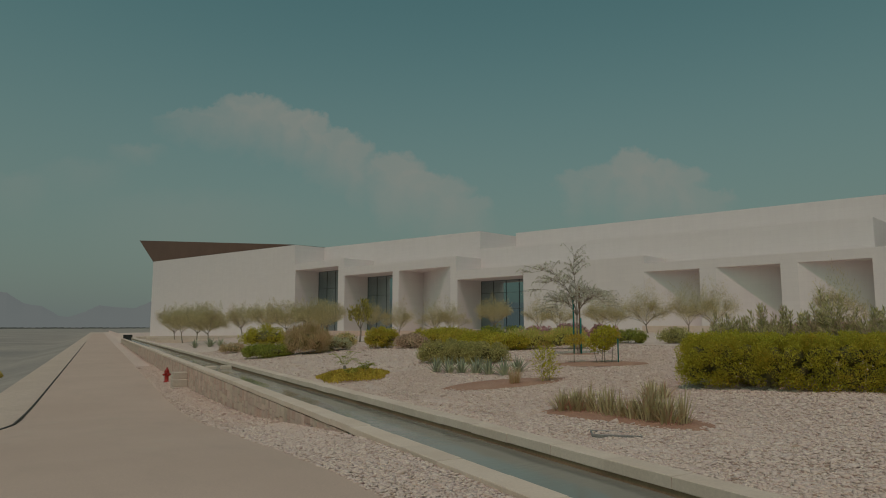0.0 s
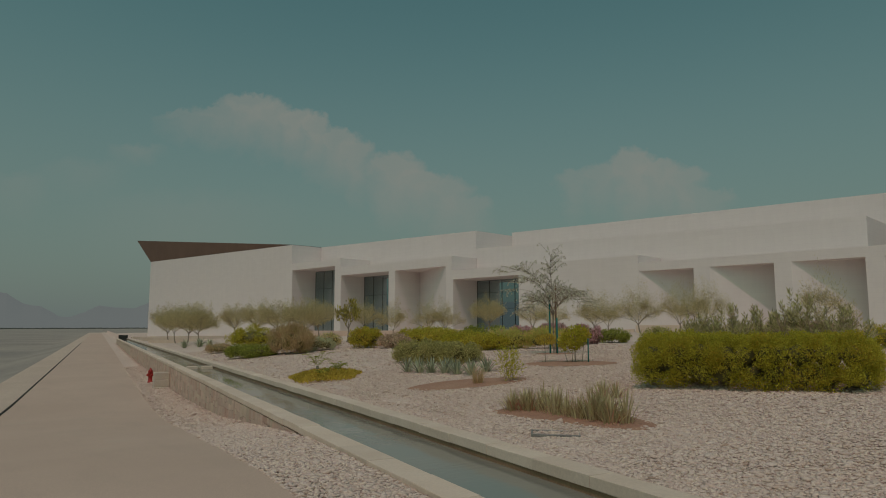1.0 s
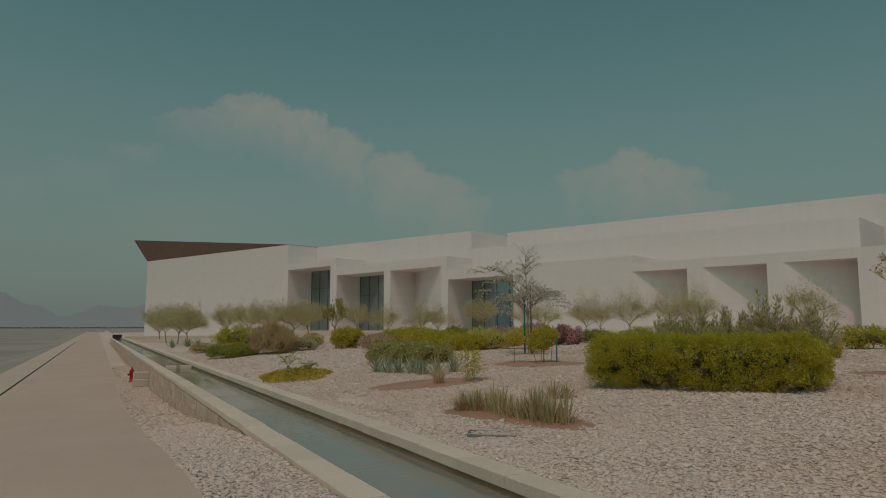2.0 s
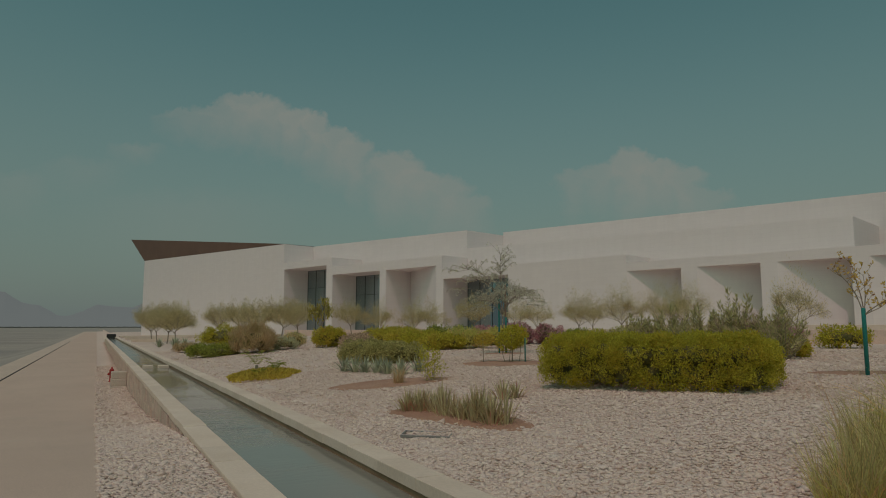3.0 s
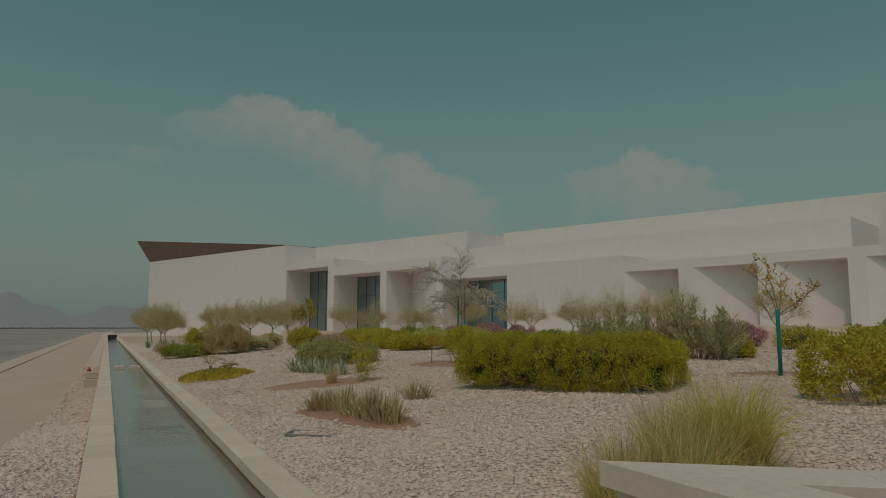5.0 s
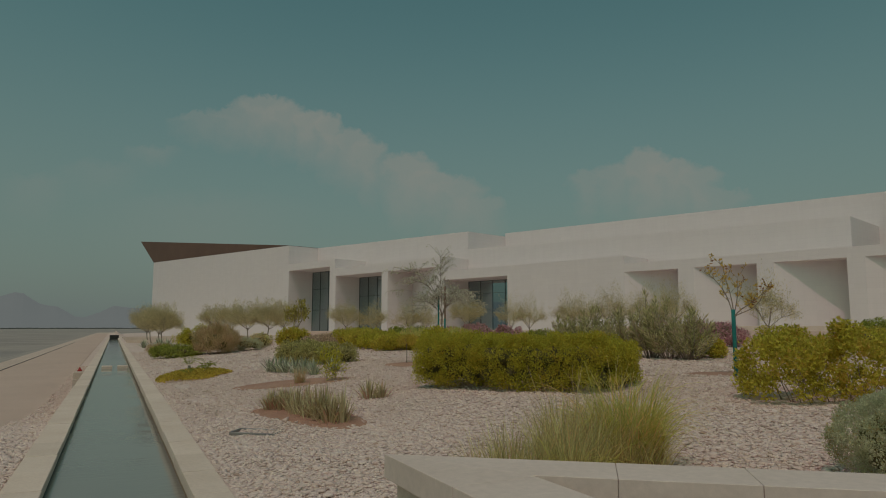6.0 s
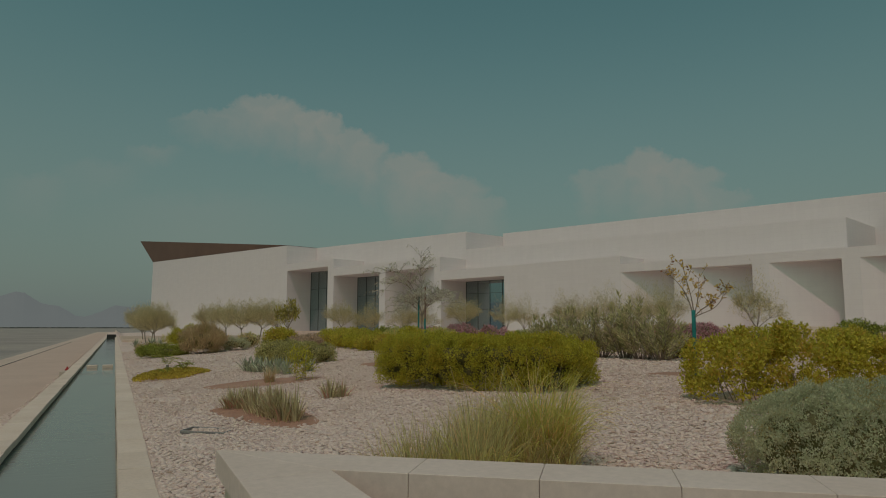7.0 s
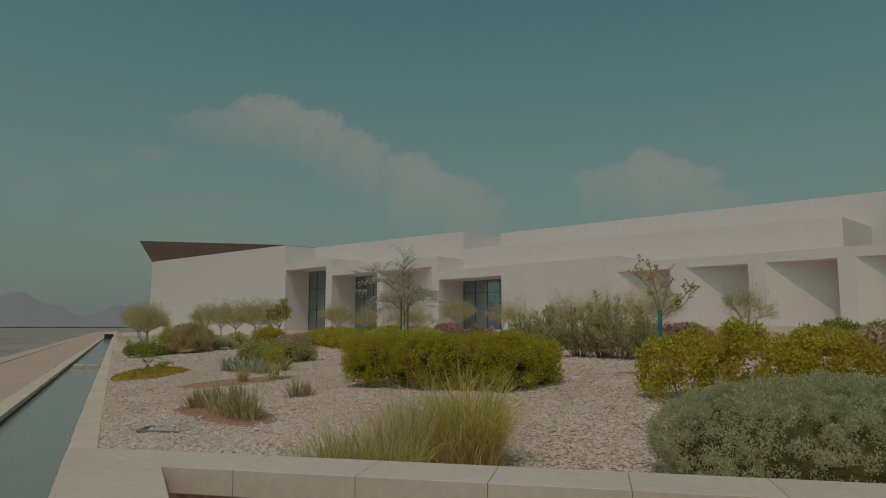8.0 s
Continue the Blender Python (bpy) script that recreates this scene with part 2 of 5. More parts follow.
WHITE = white_wall()
BROWN = surface("bronze_roof_cladding", (0.155, 0.092, 0.068), (0.18, 0.108, 0.08), 0.2, 4.0, 0.6, 0.1, 0.02, stain=0.06)
CAP = surface("limestone_coping", (0.70, 0.565, 0.465), (0.77, 0.645, 0.55), 1.3, 28.0, 0.85, 0.25, 0.006, 0.05, "object", stain=0.10, spec=0.1)
WALLCAP = surface("greyed_limestone_coping", (0.662, 0.547, 0.480), (0.735, 0.621, 0.558), 1.1, 26.0, 0.85, 0.25, 0.006, 0.05, "object", stain=0.10, spec=0.1)


def wall_stone(name, rand):
    """Squared building stone, each block of its own hue: tan, cream or rose."""
    n = Nodes(name)
    r = n.t.nodes.new("ShaderNodeObjectInfo").outputs["Random"] if rand == "object" else n.pos.outputs["Random Per Island"]
    hue = n.mix(n.span(r, 0.0, 0.55), (0.62, 0.505, 0.405), (0.66, 0.50, 0.425))
    hue = n.mix(n.span(r, 0.6, 0.95), hue, (0.58, 0.40, 0.325))
    blot, fine = n.noise(4.0, 4.0), n.noise(28.0, 6.0, 0.7)
    g = n.math("MULTIPLY", n.span(blot, 0.3, 0.7, 0.90, 1.08), n.span(fine, 0.25, 0.75, 0.88, 1.1))
    g = n.math("MULTIPLY", g, n.span(n.math("FRACT", n.math("MULTIPLY", r, 7.3)), 0, 1, 0.88, 1.08))
    col = n.mix(1.0, hue, n.node("ShaderNodeCombineXYZ", X=g, Y=g, Z=g).outputs[0], "MULTIPLY")
    bs = n.node("ShaderNodeBsdfPrincipled", Base_Color=col, Roughness=0.88)
    bs.inputs["Specular IOR Level"].default_value = 0.2
    n.put(bs.inputs["Normal"], n.bump(n.math("ADD", fine, blot), 0.5, 0.012))
    return n.done(bs.outputs[0])


RUBBLE, RUBBLE_FAR = wall_stone("rosy_wall_stone", "object"), wall_stone("rosy_wall_stone_joined", "island")
MORTAR = surface("pale_mortar", (0.52, 0.42, 0.34), (0.60, 0.49, 0.40), 3.0, 60.0, 0.95, 0.4, 0.01)
GRAVEL = gravel_ground("pale_gravel", (0.69, 0.55, 0.485), (0.77, 0.64, 0.575), (0.60, 0.46, 0.40), 0.065)


def pebbles():
    """Broken limestone: mostly creamy, some rosy, a few brown stones."""
    n = Nodes("pale_limestone_pebbles")
    r = n.pos.outputs["Random Per Island"]
    other = n.math("FRACT", n.math("MULTIPLY", r, 13.7))
    col = n.mix(r, (0.695, 0.545, 0.48), (0.775, 0.64, 0.575))
    col = n.mix(n.span(other, 0.72, 0.95, 0, 0.55), col, (0.66, 0.485, 0.41))
    col = n.mix(n.span(other, 0.955, 0.985, 0, 0.75), col, (0.42, 0.29, 0.22))
    col = n.mix(n.span(n.noise(0.8, 4.0), 0.5, 0.75, 0, 0.35), col, (0.62, 0.48, 0.40))
    fine = n.noise(45.0, 5.0, 0.7)
    g = n.span(fine, 0.25, 0.75, 0.92, 1.08)
    col = n.mix(1.0, col, n.node("ShaderNodeCombineXYZ", X=g, Y=g, Z=g).outputs[0], "MULTIPLY")
    bs = n.node("ShaderNodeBsdfPrincipled", Base_Color=col, Roughness=0.88)
    bs.inputs["Specular IOR Level"].default_value = 0.2
    n.put(bs.inputs["Normal"], n.bump(fine, 0.3, 0.004))
    return n.done(bs.outputs[0])


PEBBLE = pebbles()
SHOULDER = gravel_ground("sandy_shoulder", (0.62, 0.49, 0.41), (0.70, 0.57, 0.485), (0.52, 0.41, 0.34), 0.10)
PLAIN = surface("grey_gravel_plain", (0.29, 0.265, 0.245), (0.42, 0.365, 0.32), 0.045, 1.2, 0.95, 0.3, 0.05, stain=0.22)
PATHMAT = path_paving()
WATER = water_skin()
BED = surface("channel_bed", (0.10, 0.09, 0.07), (0.14, 0.125, 0.10), 1.0, 18.0, 0.8)
WETWALL = surface("damp_channel_side", (0.25, 0.155, 0.09), (0.36, 0.235, 0.145), 1.5, 20.0, 0.6)
SOIL = surface("reddish_soil", (0.43, 0.24, 0.17), (0.50, 0.31, 0.225), 1.8, 30.0, 0.95, 0.8, 0.03, stain=0.25)
GLASS = tinted_glass()
MULLION = surface("dark_mullion_metal", (0.09, 0.105, 0.105), (0.12, 0.135, 0.13), 2.0, 30.0, 0.4, 0.05, metal=0.6)
# grey of the boards behind the panes, room dimness put into the colour
ROOM_SHADE = surface("room_shade_board", (0.22, 0.21, 0.20), (0.28, 0.27, 0.25), 0.5, 8.0, 0.9)
BARK = surface("grey_brown_bark", (0.27, 0.215, 0.165), (0.38, 0.31, 0.25), 9.0, 60.0, 0.9, 0.8, 0.01)
# dark olive for the filler lumps, the shade between sprays put into colour
CORE_SHADE = surface("dark_core_shade", (0.13, 0.12, 0.05), (0.19, 0.17, 0.07), 7.0, 50.0, 0.95, 0.8, 0.03)
TEAL = surface("teal_plastic_sleeve", (0.02, 0.20, 0.185), (0.03, 0.25, 0.23), 3.0, 30.0, 0.5, 0.1)
WOODPOST = surface("weathered_stake", (0.30, 0.19, 0.13), (0.38, 0.25, 0.18), 8.0, 60.0, 0.85, 0.4)
RED = surface("red_enamel", (0.33, 0.022, 0.018), (0.42, 0.035, 0.025), 4.0, 40.0, 0.4, 0.1)
CONCRETE = surface("pale_concrete", (0.54, 0.455, 0.385), (0.61, 0.52, 0.445), 2.0, 35.0, 0.9, 0.3)
DARK = surface("dark_painted_metal", (0.03, 0.03, 0.03), (0.055, 0.05, 0.045), 3.0, 30.0, 0.55, 0.1)
GREYMETAL = surface("galvanised_metal", (0.25, 0.25, 0.24), (0.36, 0.35, 0.33), 4.0, 50.0, 0.5, 0.1, metal=0.5)
CABLE = surface("black_rubber_strip", (0.10, 0.092, 0.085), (0.14, 0.13, 0.12), 3.0, 40.0, 0.8, 0.2)
ROCK = painted_haze("painted_haze_rock", (0.25, 0.235, 0.225), (0.30, 0.335, 0.335))
FARTREES = surface("far_tree_belt", (0.13, 0.14, 0.13), (0.16, 0.165, 0.15), 0.02, 0.3, 1.0, 0.2)

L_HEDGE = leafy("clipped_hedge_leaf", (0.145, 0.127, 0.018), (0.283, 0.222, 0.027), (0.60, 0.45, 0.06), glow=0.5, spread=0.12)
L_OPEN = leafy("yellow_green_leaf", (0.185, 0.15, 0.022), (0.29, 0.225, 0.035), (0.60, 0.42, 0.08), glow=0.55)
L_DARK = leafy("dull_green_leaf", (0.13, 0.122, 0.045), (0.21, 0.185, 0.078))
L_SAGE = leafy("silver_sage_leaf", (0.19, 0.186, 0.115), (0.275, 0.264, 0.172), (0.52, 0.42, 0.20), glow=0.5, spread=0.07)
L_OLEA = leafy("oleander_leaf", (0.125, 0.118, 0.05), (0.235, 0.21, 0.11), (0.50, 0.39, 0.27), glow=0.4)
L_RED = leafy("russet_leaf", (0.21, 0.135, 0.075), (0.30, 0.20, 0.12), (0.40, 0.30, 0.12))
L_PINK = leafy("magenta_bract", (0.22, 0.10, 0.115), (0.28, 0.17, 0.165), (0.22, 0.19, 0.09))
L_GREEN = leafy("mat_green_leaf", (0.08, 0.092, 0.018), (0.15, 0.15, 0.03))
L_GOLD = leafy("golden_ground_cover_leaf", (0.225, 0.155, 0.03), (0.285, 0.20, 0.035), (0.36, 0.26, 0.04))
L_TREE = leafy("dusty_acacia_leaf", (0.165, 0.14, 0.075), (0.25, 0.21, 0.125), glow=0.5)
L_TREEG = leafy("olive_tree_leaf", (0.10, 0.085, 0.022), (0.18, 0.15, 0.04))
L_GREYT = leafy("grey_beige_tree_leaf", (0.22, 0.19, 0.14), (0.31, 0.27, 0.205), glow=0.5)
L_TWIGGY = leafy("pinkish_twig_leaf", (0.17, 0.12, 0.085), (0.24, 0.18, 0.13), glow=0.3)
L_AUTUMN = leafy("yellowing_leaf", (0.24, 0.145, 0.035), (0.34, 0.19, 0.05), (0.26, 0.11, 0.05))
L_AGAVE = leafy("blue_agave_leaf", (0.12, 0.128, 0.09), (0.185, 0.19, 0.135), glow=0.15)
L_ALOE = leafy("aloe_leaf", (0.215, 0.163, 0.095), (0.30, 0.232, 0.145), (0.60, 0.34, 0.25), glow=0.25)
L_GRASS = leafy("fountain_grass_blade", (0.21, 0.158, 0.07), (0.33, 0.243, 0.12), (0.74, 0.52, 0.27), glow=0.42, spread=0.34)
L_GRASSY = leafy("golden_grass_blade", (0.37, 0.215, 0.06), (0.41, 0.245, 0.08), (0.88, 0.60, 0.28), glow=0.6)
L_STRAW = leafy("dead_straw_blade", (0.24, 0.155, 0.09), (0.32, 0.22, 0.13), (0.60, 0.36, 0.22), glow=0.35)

# ---- building helpers ----


def array_mesh(name, verts, faces, smooth=False):
    """A mesh from arrays: points, and faces of one corner count."""
    verts, faces = np.asarray(verts, np.float32).reshape(-1, 3), np.asarray(faces, np.int32)
    me = bpy.data.meshes.new(name)
    me.vertices.add(len(verts))
    me.vertices.foreach_set("co", verts.ravel())
    me.loops.add(faces.size)
    me.loops.foreach_set("vertex_index", faces.ravel())
    me.polygons.add(len(faces))
    me.polygons.foreach_set("loop_start", np.arange(0, faces.size, faces.shape[1], dtype=np.int32))
    me.polygons.foreach_set("use_smooth", np.full(len(faces), smooth, bool))
    me.update(calc_edges=True)
    me.validate()
    return me


def part(name, data, material, parent, label=""):
    """Links a bmesh or mesh as one object under a thing or a part."""
    if isinstance(data, bmesh.types.BMesh):
        me = bpy.data.meshes.new(name)
        bmesh.ops.recalc_face_normals(data, faces=data.faces)
        data.to_mesh(me)
        data.free()
    else:
        me = data
    if material and not me.materials:
        me.materials.append(material)
    ob = new(name, me)
    ob.parent = parent
    return tagged(ob, label)


def thing(name, m, label, category, group="", kind=""):
    ob = new(name)
    ob.empty_display_size = 0.2
    ob.matrix_basis = m
    return tagged(ob, label, category, group, kind)


def box(bm, x0, x1, y0, y1, z0, z1, m=None, bevel=0.0):
    r = bmesh.ops.create_cube(bm, size=1.0)["verts"]
    t = Matrix.Translation(((x0 + x1) / 2, (y0 + y1) / 2, (z0 + z1) / 2)) @ Matrix.Diagonal((x1 - x0, y1 - y0, z1 - z0, 1))
    bmesh.ops.transform(bm, matrix=(m @ t) if m else t, verts=r)
    if bevel:
        edges = {e for v in r for e in v.link_edges}
        bmesh.ops.bevel(bm, geom=list(edges), offset=bevel, segments=1, affect="EDGES", profile=0.5)
    return bm


def prism(bm, poly, z0, z1, m=None):
    """A plan outline drawn up between two heights; a height may be a function of the plan point."""
    lo = [bm.verts.new((x, y, z0(x, y) if callable(z0) else z0)) for x, y in poly]
    hi = [bm.verts.new((x, y, z1(x, y) if callable(z1) else z1)) for x, y in poly]
    fs = [bm.faces.new(lo), bm.faces.new(hi)]
    for i in range(len(poly)):
        j = (i + 1) % len(poly)
        fs.append(bm.faces.new((lo[i], lo[j], hi[j], hi[i])))
    bmesh.ops.triangulate(bm, faces=[f for f in fs[:2] if len(f.verts) > 4])
    if m:
        bmesh.ops.transform(bm, matrix=m, verts=lo + hi)
    return bm


def lathe(bm, profile, sides=16, m=None):
    """A turned form from (radius, height) pairs."""
    rings = []
    for r, z in profile:
        rings.append([bm.verts.new((r * math.cos(2 * math.pi * k / sides), r * math.sin(2 * math.pi * k / sides), z)) for k in range(sides)])
    for a, b in zip(rings, rings[1:]):
        for k in range(sides):
            j = (k + 1) % sides
            bm.faces.new((a[k], a[j], b[j], b[k])).smooth = True
    bm.faces.new(rings[0][::-1])
    bm.faces.new(rings[-1])
    if m:
        bmesh.ops.transform(bm, matrix=m, verts=[v for r in rings for v in r])
    return bm


# ---- the lie of the land: u runs along the channel, v across it to the garden side ----
LANE = radians(2.8)
ALONG, ACROSS = Vector((math.sin(LANE), math.cos(LANE), 0)), Vector((math.cos(LANE), -math.sin(LANE), 0))


def uv(u, v, z=0.0):
    p = ALONG * u + ACROSS * v
    return (p.x, p.y, z)


def to_uv(x, y):
    p = Vector((x, y, 0))
    return p.dot(ALONG), p.dot(ACROSS)


LANE_M = Matrix(((ACROSS.x, ALONG.x, 0, 0), (ACROSS.y, ALONG.y, 0, 0), (0, 0, 1, 0), (0, 0, 0, 1)))  # local x across, y along


def fall(u):
    """The channel's gentle fall away from the near end."""
    return -0.003 * max(0.0, u - 10.0) if u < 130 else -0.36


def path_z(u):
    return float(np.interp(u, (-40, 5.8, 7.0, 8.1, 9.5, 11.5, 14.3, 18.2, 22.3, 27, 60, 400), (0.0, -0.01, -0.04, -0.11, -0.20, -0.36, -0.55, -0.85, -1.04, -1.11, -1.15, -1.3)))


def strip_z(u):
    return float(np.interp(u, (-40, 6.5, 8.0, 9.3, 11, 14.2, 18, 26, 35, 60, 400), (-0.05, -0.05, -0.055, -0.08, -0.19, -0.45, -0.72, -0.97, -1.05, -1.12, -1.3)))


def garden_z(u, v):
    z = 0.045 + 0.65 * (1 - math.exp(-((max(0.0, v - 5.1) / 5) ** 1.3)))
    z -= 0.10 * math.exp(-((u - 6.2) ** 2 + (v - 7.2) ** 2) / 1.7)  # a slight hollow
    z -= 0.009 * max(0.0, min(u - 45.0, 215.0)) * max(0.0, min(1.0, (v - 5.3) / 2.5))  # the far garden falls away
    return z + fall(u) + 0.01 * max(0.0, min(v - 15, 60))


def land_z(u, v):
    """The height of the ground anywhere."""
    if v > 5.055:
        z = garden_z(u, v)
    elif v > 2.1:
        k = min(1.0, (v - 2.1) / 1.1)
        z = path_z(u) * (1 - k) + strip_z(u) * k
    elif v > -1.9:
        z = path_z(u) - 0.03
    elif v > -3.7:
        z = path_z(u) - 0.03 - 0.03 * (-1.9 - v)
    else:
        k = min(1.0, (-3.7 - v) / 5.0)
        z = path_z(u) - 0.084 - (1.35 + max(-1.0, -u * 0.001)) * k
    return z


def ground_at(x, y):
    return land_z(*to_uv(x, y))


def build_ground():
    us = np.unique(np.r_[-600, -200, -80, -40, -20, np.arange(-12, 30, 0.5), np.arange(30, 44, 1.0), np.arange(44, 130, 4.0), np.arange(130, 420, 20), 500, 700, 1000, 1500, 2200, 3000, 4400])
    vs = np.unique(np.r_[-3000, -1500, -700, -300, -120, -60, -30, -18, -12, -8.7, -7, -5.5, -4.5, -3.7, -2.6, -1.9, 0, 1.2, 2.1, 2.5, 2.9, 3.25, 3.26, 5.05, 5.06,
                         np.arange(5.5, 20, 0.5), np.arange(20, 60, 4), 70, 90, 120, 160, 220, 300, 450, 700, 1200, 2000, 3500])
    bm = bmesh.new()
    grid = []
    for u in us:
        row = []
        for v in vs:
            z = land_z(u, v)
            if 3.255 < v < 5.055 and -9 < u < 128:
                z = -1.4
            if v > 5.5 and u < 40:
                z += 0.035 * noise.noise(Vector((u * 0.55, v * 0.55, 3.0)))
            far = max(abs(u), abs(v))
            if far > 500:
                z = z * 0.3 - 1.2
            row.append(bm.verts.new(uv(u, v, z)))
        grid.append(row)
    for i in range(len(us) - 1):
        for j in range(len(vs) - 1):
            f = bm.faces.new((grid[i][j], grid[i][j + 1], grid[i + 1][j + 1], grid[i + 1][j]))
            f.smooth = True
            cu, cv_ = (us[i] + us[i + 1]) / 2, (vs[j] + vs[j + 1]) / 2
            if cv_ < -3.7 or cu > 420 or cu < -60 or cv_ > 300:
                f.material_index = 2
            elif cv_ < 2.1:
                f.material_index = 1
    me = bpy.data.meshes.new("ground")
    bmesh.ops.recalc_face_normals(bm, faces=bm.faces)
    bm.to_mesh(me)
    bm.free()
    for m in (GRAVEL, SHOULDER, PLAIN):
        me.materials.append(m)
    tagged(new("ground", me), "pale crushed limestone garden beside a grey desert plain", "ground", kind="structure")


build_ground()


# ---- the paved path and its dark edge strip ----
def build_path():
    us = np.r_[-30, -12, np.arange(-8, 30, 0.5), np.arange(30, 60, 1.5), np.arange(60, 330, 10)]
    rows = []

    def left(u):
        return float(np.interp(u, (-30, 10, 19.3, 20.5), (-6.0, -4.5, -2.12, -1.98)))

    for u in us:
        z = path_z(u)
        rows.append([uv(u, v, z + dz) for v, dz in ((left(u), -0.10), (left(u), 0.0), (0.15, 0.015), (2.12, 0.0), (2.12, -0.10))])
    n = len(rows[0])
    verts = [p for r in rows for p in r]
    faces = [(i * n + j, i * n + j + 1, (i + 1) * n + j + 1, (i + 1) * n + j) for i in range(len(rows) - 1) for j in range(n - 1)]
    me = array_mesh("path", verts, faces)
    me.materials.append(PATHMAT)
    tagged(new("path", me), "smooth tan paved path beside a stone water channel", "path", kind="structure")
    # strip laid along the far edge, with a jog near the viewer
    bm = bmesh.new()
    line = [(-20, -5.55), (10, -4.56), (19.3, -2.2), (20.5, -2.06)] + [(u, -2.06) for u in range(24, 140, 4)]
    prev = None
    for u, v in line:
        z = path_z(u) + 0.02
        ring = [bm.verts.new(uv(u, v + a, z + b)) for a, b in ((-0.024, -0.08), (-0.02, -0.008), (0.0, 0.0), (0.02, -0.008), (0.024, -0.08))]
        if prev:
            for a in range(4):
                bm.faces.new((prev[a], prev[a + 1], ring[a + 1], ring[a]))
        prev = ring
    ob = part("edge_strip", bm, CABLE, None)
    tagged(ob, "black rubber strip along the edge of the path", "edging")


build_path()


# ---- the water channel ----
PC0, PC1, GC0, GC1 = 3.22, 3.56, 4.78, 5.10
PATH_CAP, GARDEN_CAP, WATER_Z = (-0.10, 0.0), (-0.065, 0.06), -0.135  # under and upper faces of the copings, the water
CH_NEAR, CH_FAR = -8.0, 126.0


def build_channel():
    ch = thing("water_channel", pose(*uv(0, 4.2, -0.1)), "long straight stone channel of still teal water", "channel", kind="structure")
    inv = ch.matrix_basis.inverted()

    def long_box(v0, v1, dz0, dz1, mat, name, label="", ua=CH_NEAR, ub=CH_FAR, step=6.0, wob=0.0):
        bm = bmesh.new()
        prev = None
        for u in np.append(np.arange(ua, ub, step), ub):
            base = fall(u)
            ring = [bm.verts.new(inv @ Vector(uv(u, v, base + dz))) for v, dz in ((v0, dz0), (v1, dz0), (v1, dz1), (v0, dz1))]
            if prev:
                for a in range(4):
                    b = (a + 1) % 4
                    bm.faces.new((prev[a], prev[b], ring[b], ring[a]))
            else:
                bm.faces.new(ring[::-1])
            prev = ring
        bm.faces.new(prev)
        return part(name, bm, mat, ch, label)

    long_box(PC1 - 0.08, GC0 + 0.08, -0.62, -0.5, BED, "channel_bed")
    long_box(PC0 + 0.06, PC1 - 0.05, -1.35, PATH_CAP[0] - 0.002, MORTAR, "retaining_wall", "rosy rubble retaining wall with pale mortar")
    long_box(GC0 + 0.02, GC1 - 0.04, -1.0, GARDEN_CAP[0] - 0.002, WETWALL, "channel_side", "damp brown stained inner side")
    long_box(PC1 - 0.048, PC1 - 0.036, -0.5, PATH_CAP[0] - 0.002, WETWALL, "channel_side", "damp brown stained inner side")
    bm = bmesh.new()
    us = np.arange(CH_NEAR, CH_FAR, 1.0)
    for a, b in zip(us, np.append(us[1:], CH_FAR)):
        bm.faces.new([bm.verts.new(inv @ Vector(uv(u, v, fall(u) + WATER_Z))) for u, v in ((a, PC1 - 0.04), (a, GC0 + 0.05), (b, GC0 + 0.05), (b, PC1 - 0.04))])
    bmesh.ops.remove_doubles(bm, verts=bm.verts, dist=0.001)
    part("water", bm, WATER, ch, "still teal water")

    # coping stones, one by one where they pass close, then joined
    def stone(width, length, seed, thick):
        r = random.Random(seed)
        b = bmesh.new()
        box(b, -width / 2, width / 2, 0.002, length - 0.002, 0.0, thick, bevel=0.006)
        for v in b.verts:
            v.co += Vector((r.uniform(-1, 1), r.uniform(-1, 1), r.uniform(-1, 1))) * 0.003
        me_ = bpy.data.meshes.new("coping_stone")
        b.to_mesh(me_)
        b.free()
        me_.materials.append(CAP)
        return me_

    for v0, v1, (z0, z1) in ((PC0, PC1, PATH_CAP), (GC0, GC1, GARDEN_CAP)):
        kinds = [stone(v1 - v0, 1.0, s, z1 - z0) for s in range(5)]
        for i, u in enumerate(np.arange(CH_NEAR, 46, 1.0)):
            ob = new("coping_stone", random.choice(kinds))
            ob.parent = ch
            ob.matrix_basis = inv @ Matrix.Translation(uv(u, (v0 + v1) / 2 + random.uniform(-0.004, 0.004), fall(u) + z0 + random.uniform(-0.004, 0.004))) @ LANE_M.to_3x3().to_4x4()
        far = bmesh.new()
        for u in np.arange(46, CH_FAR, 2.0):
            box(far, v0, v1, u + 0.01, u + 1.99, fall(u) + z0, fall(u) + z1, inv @ LANE_M)
        tagged(part("far_coping", far, CAP, ch), kind="stuff")


build_channel()


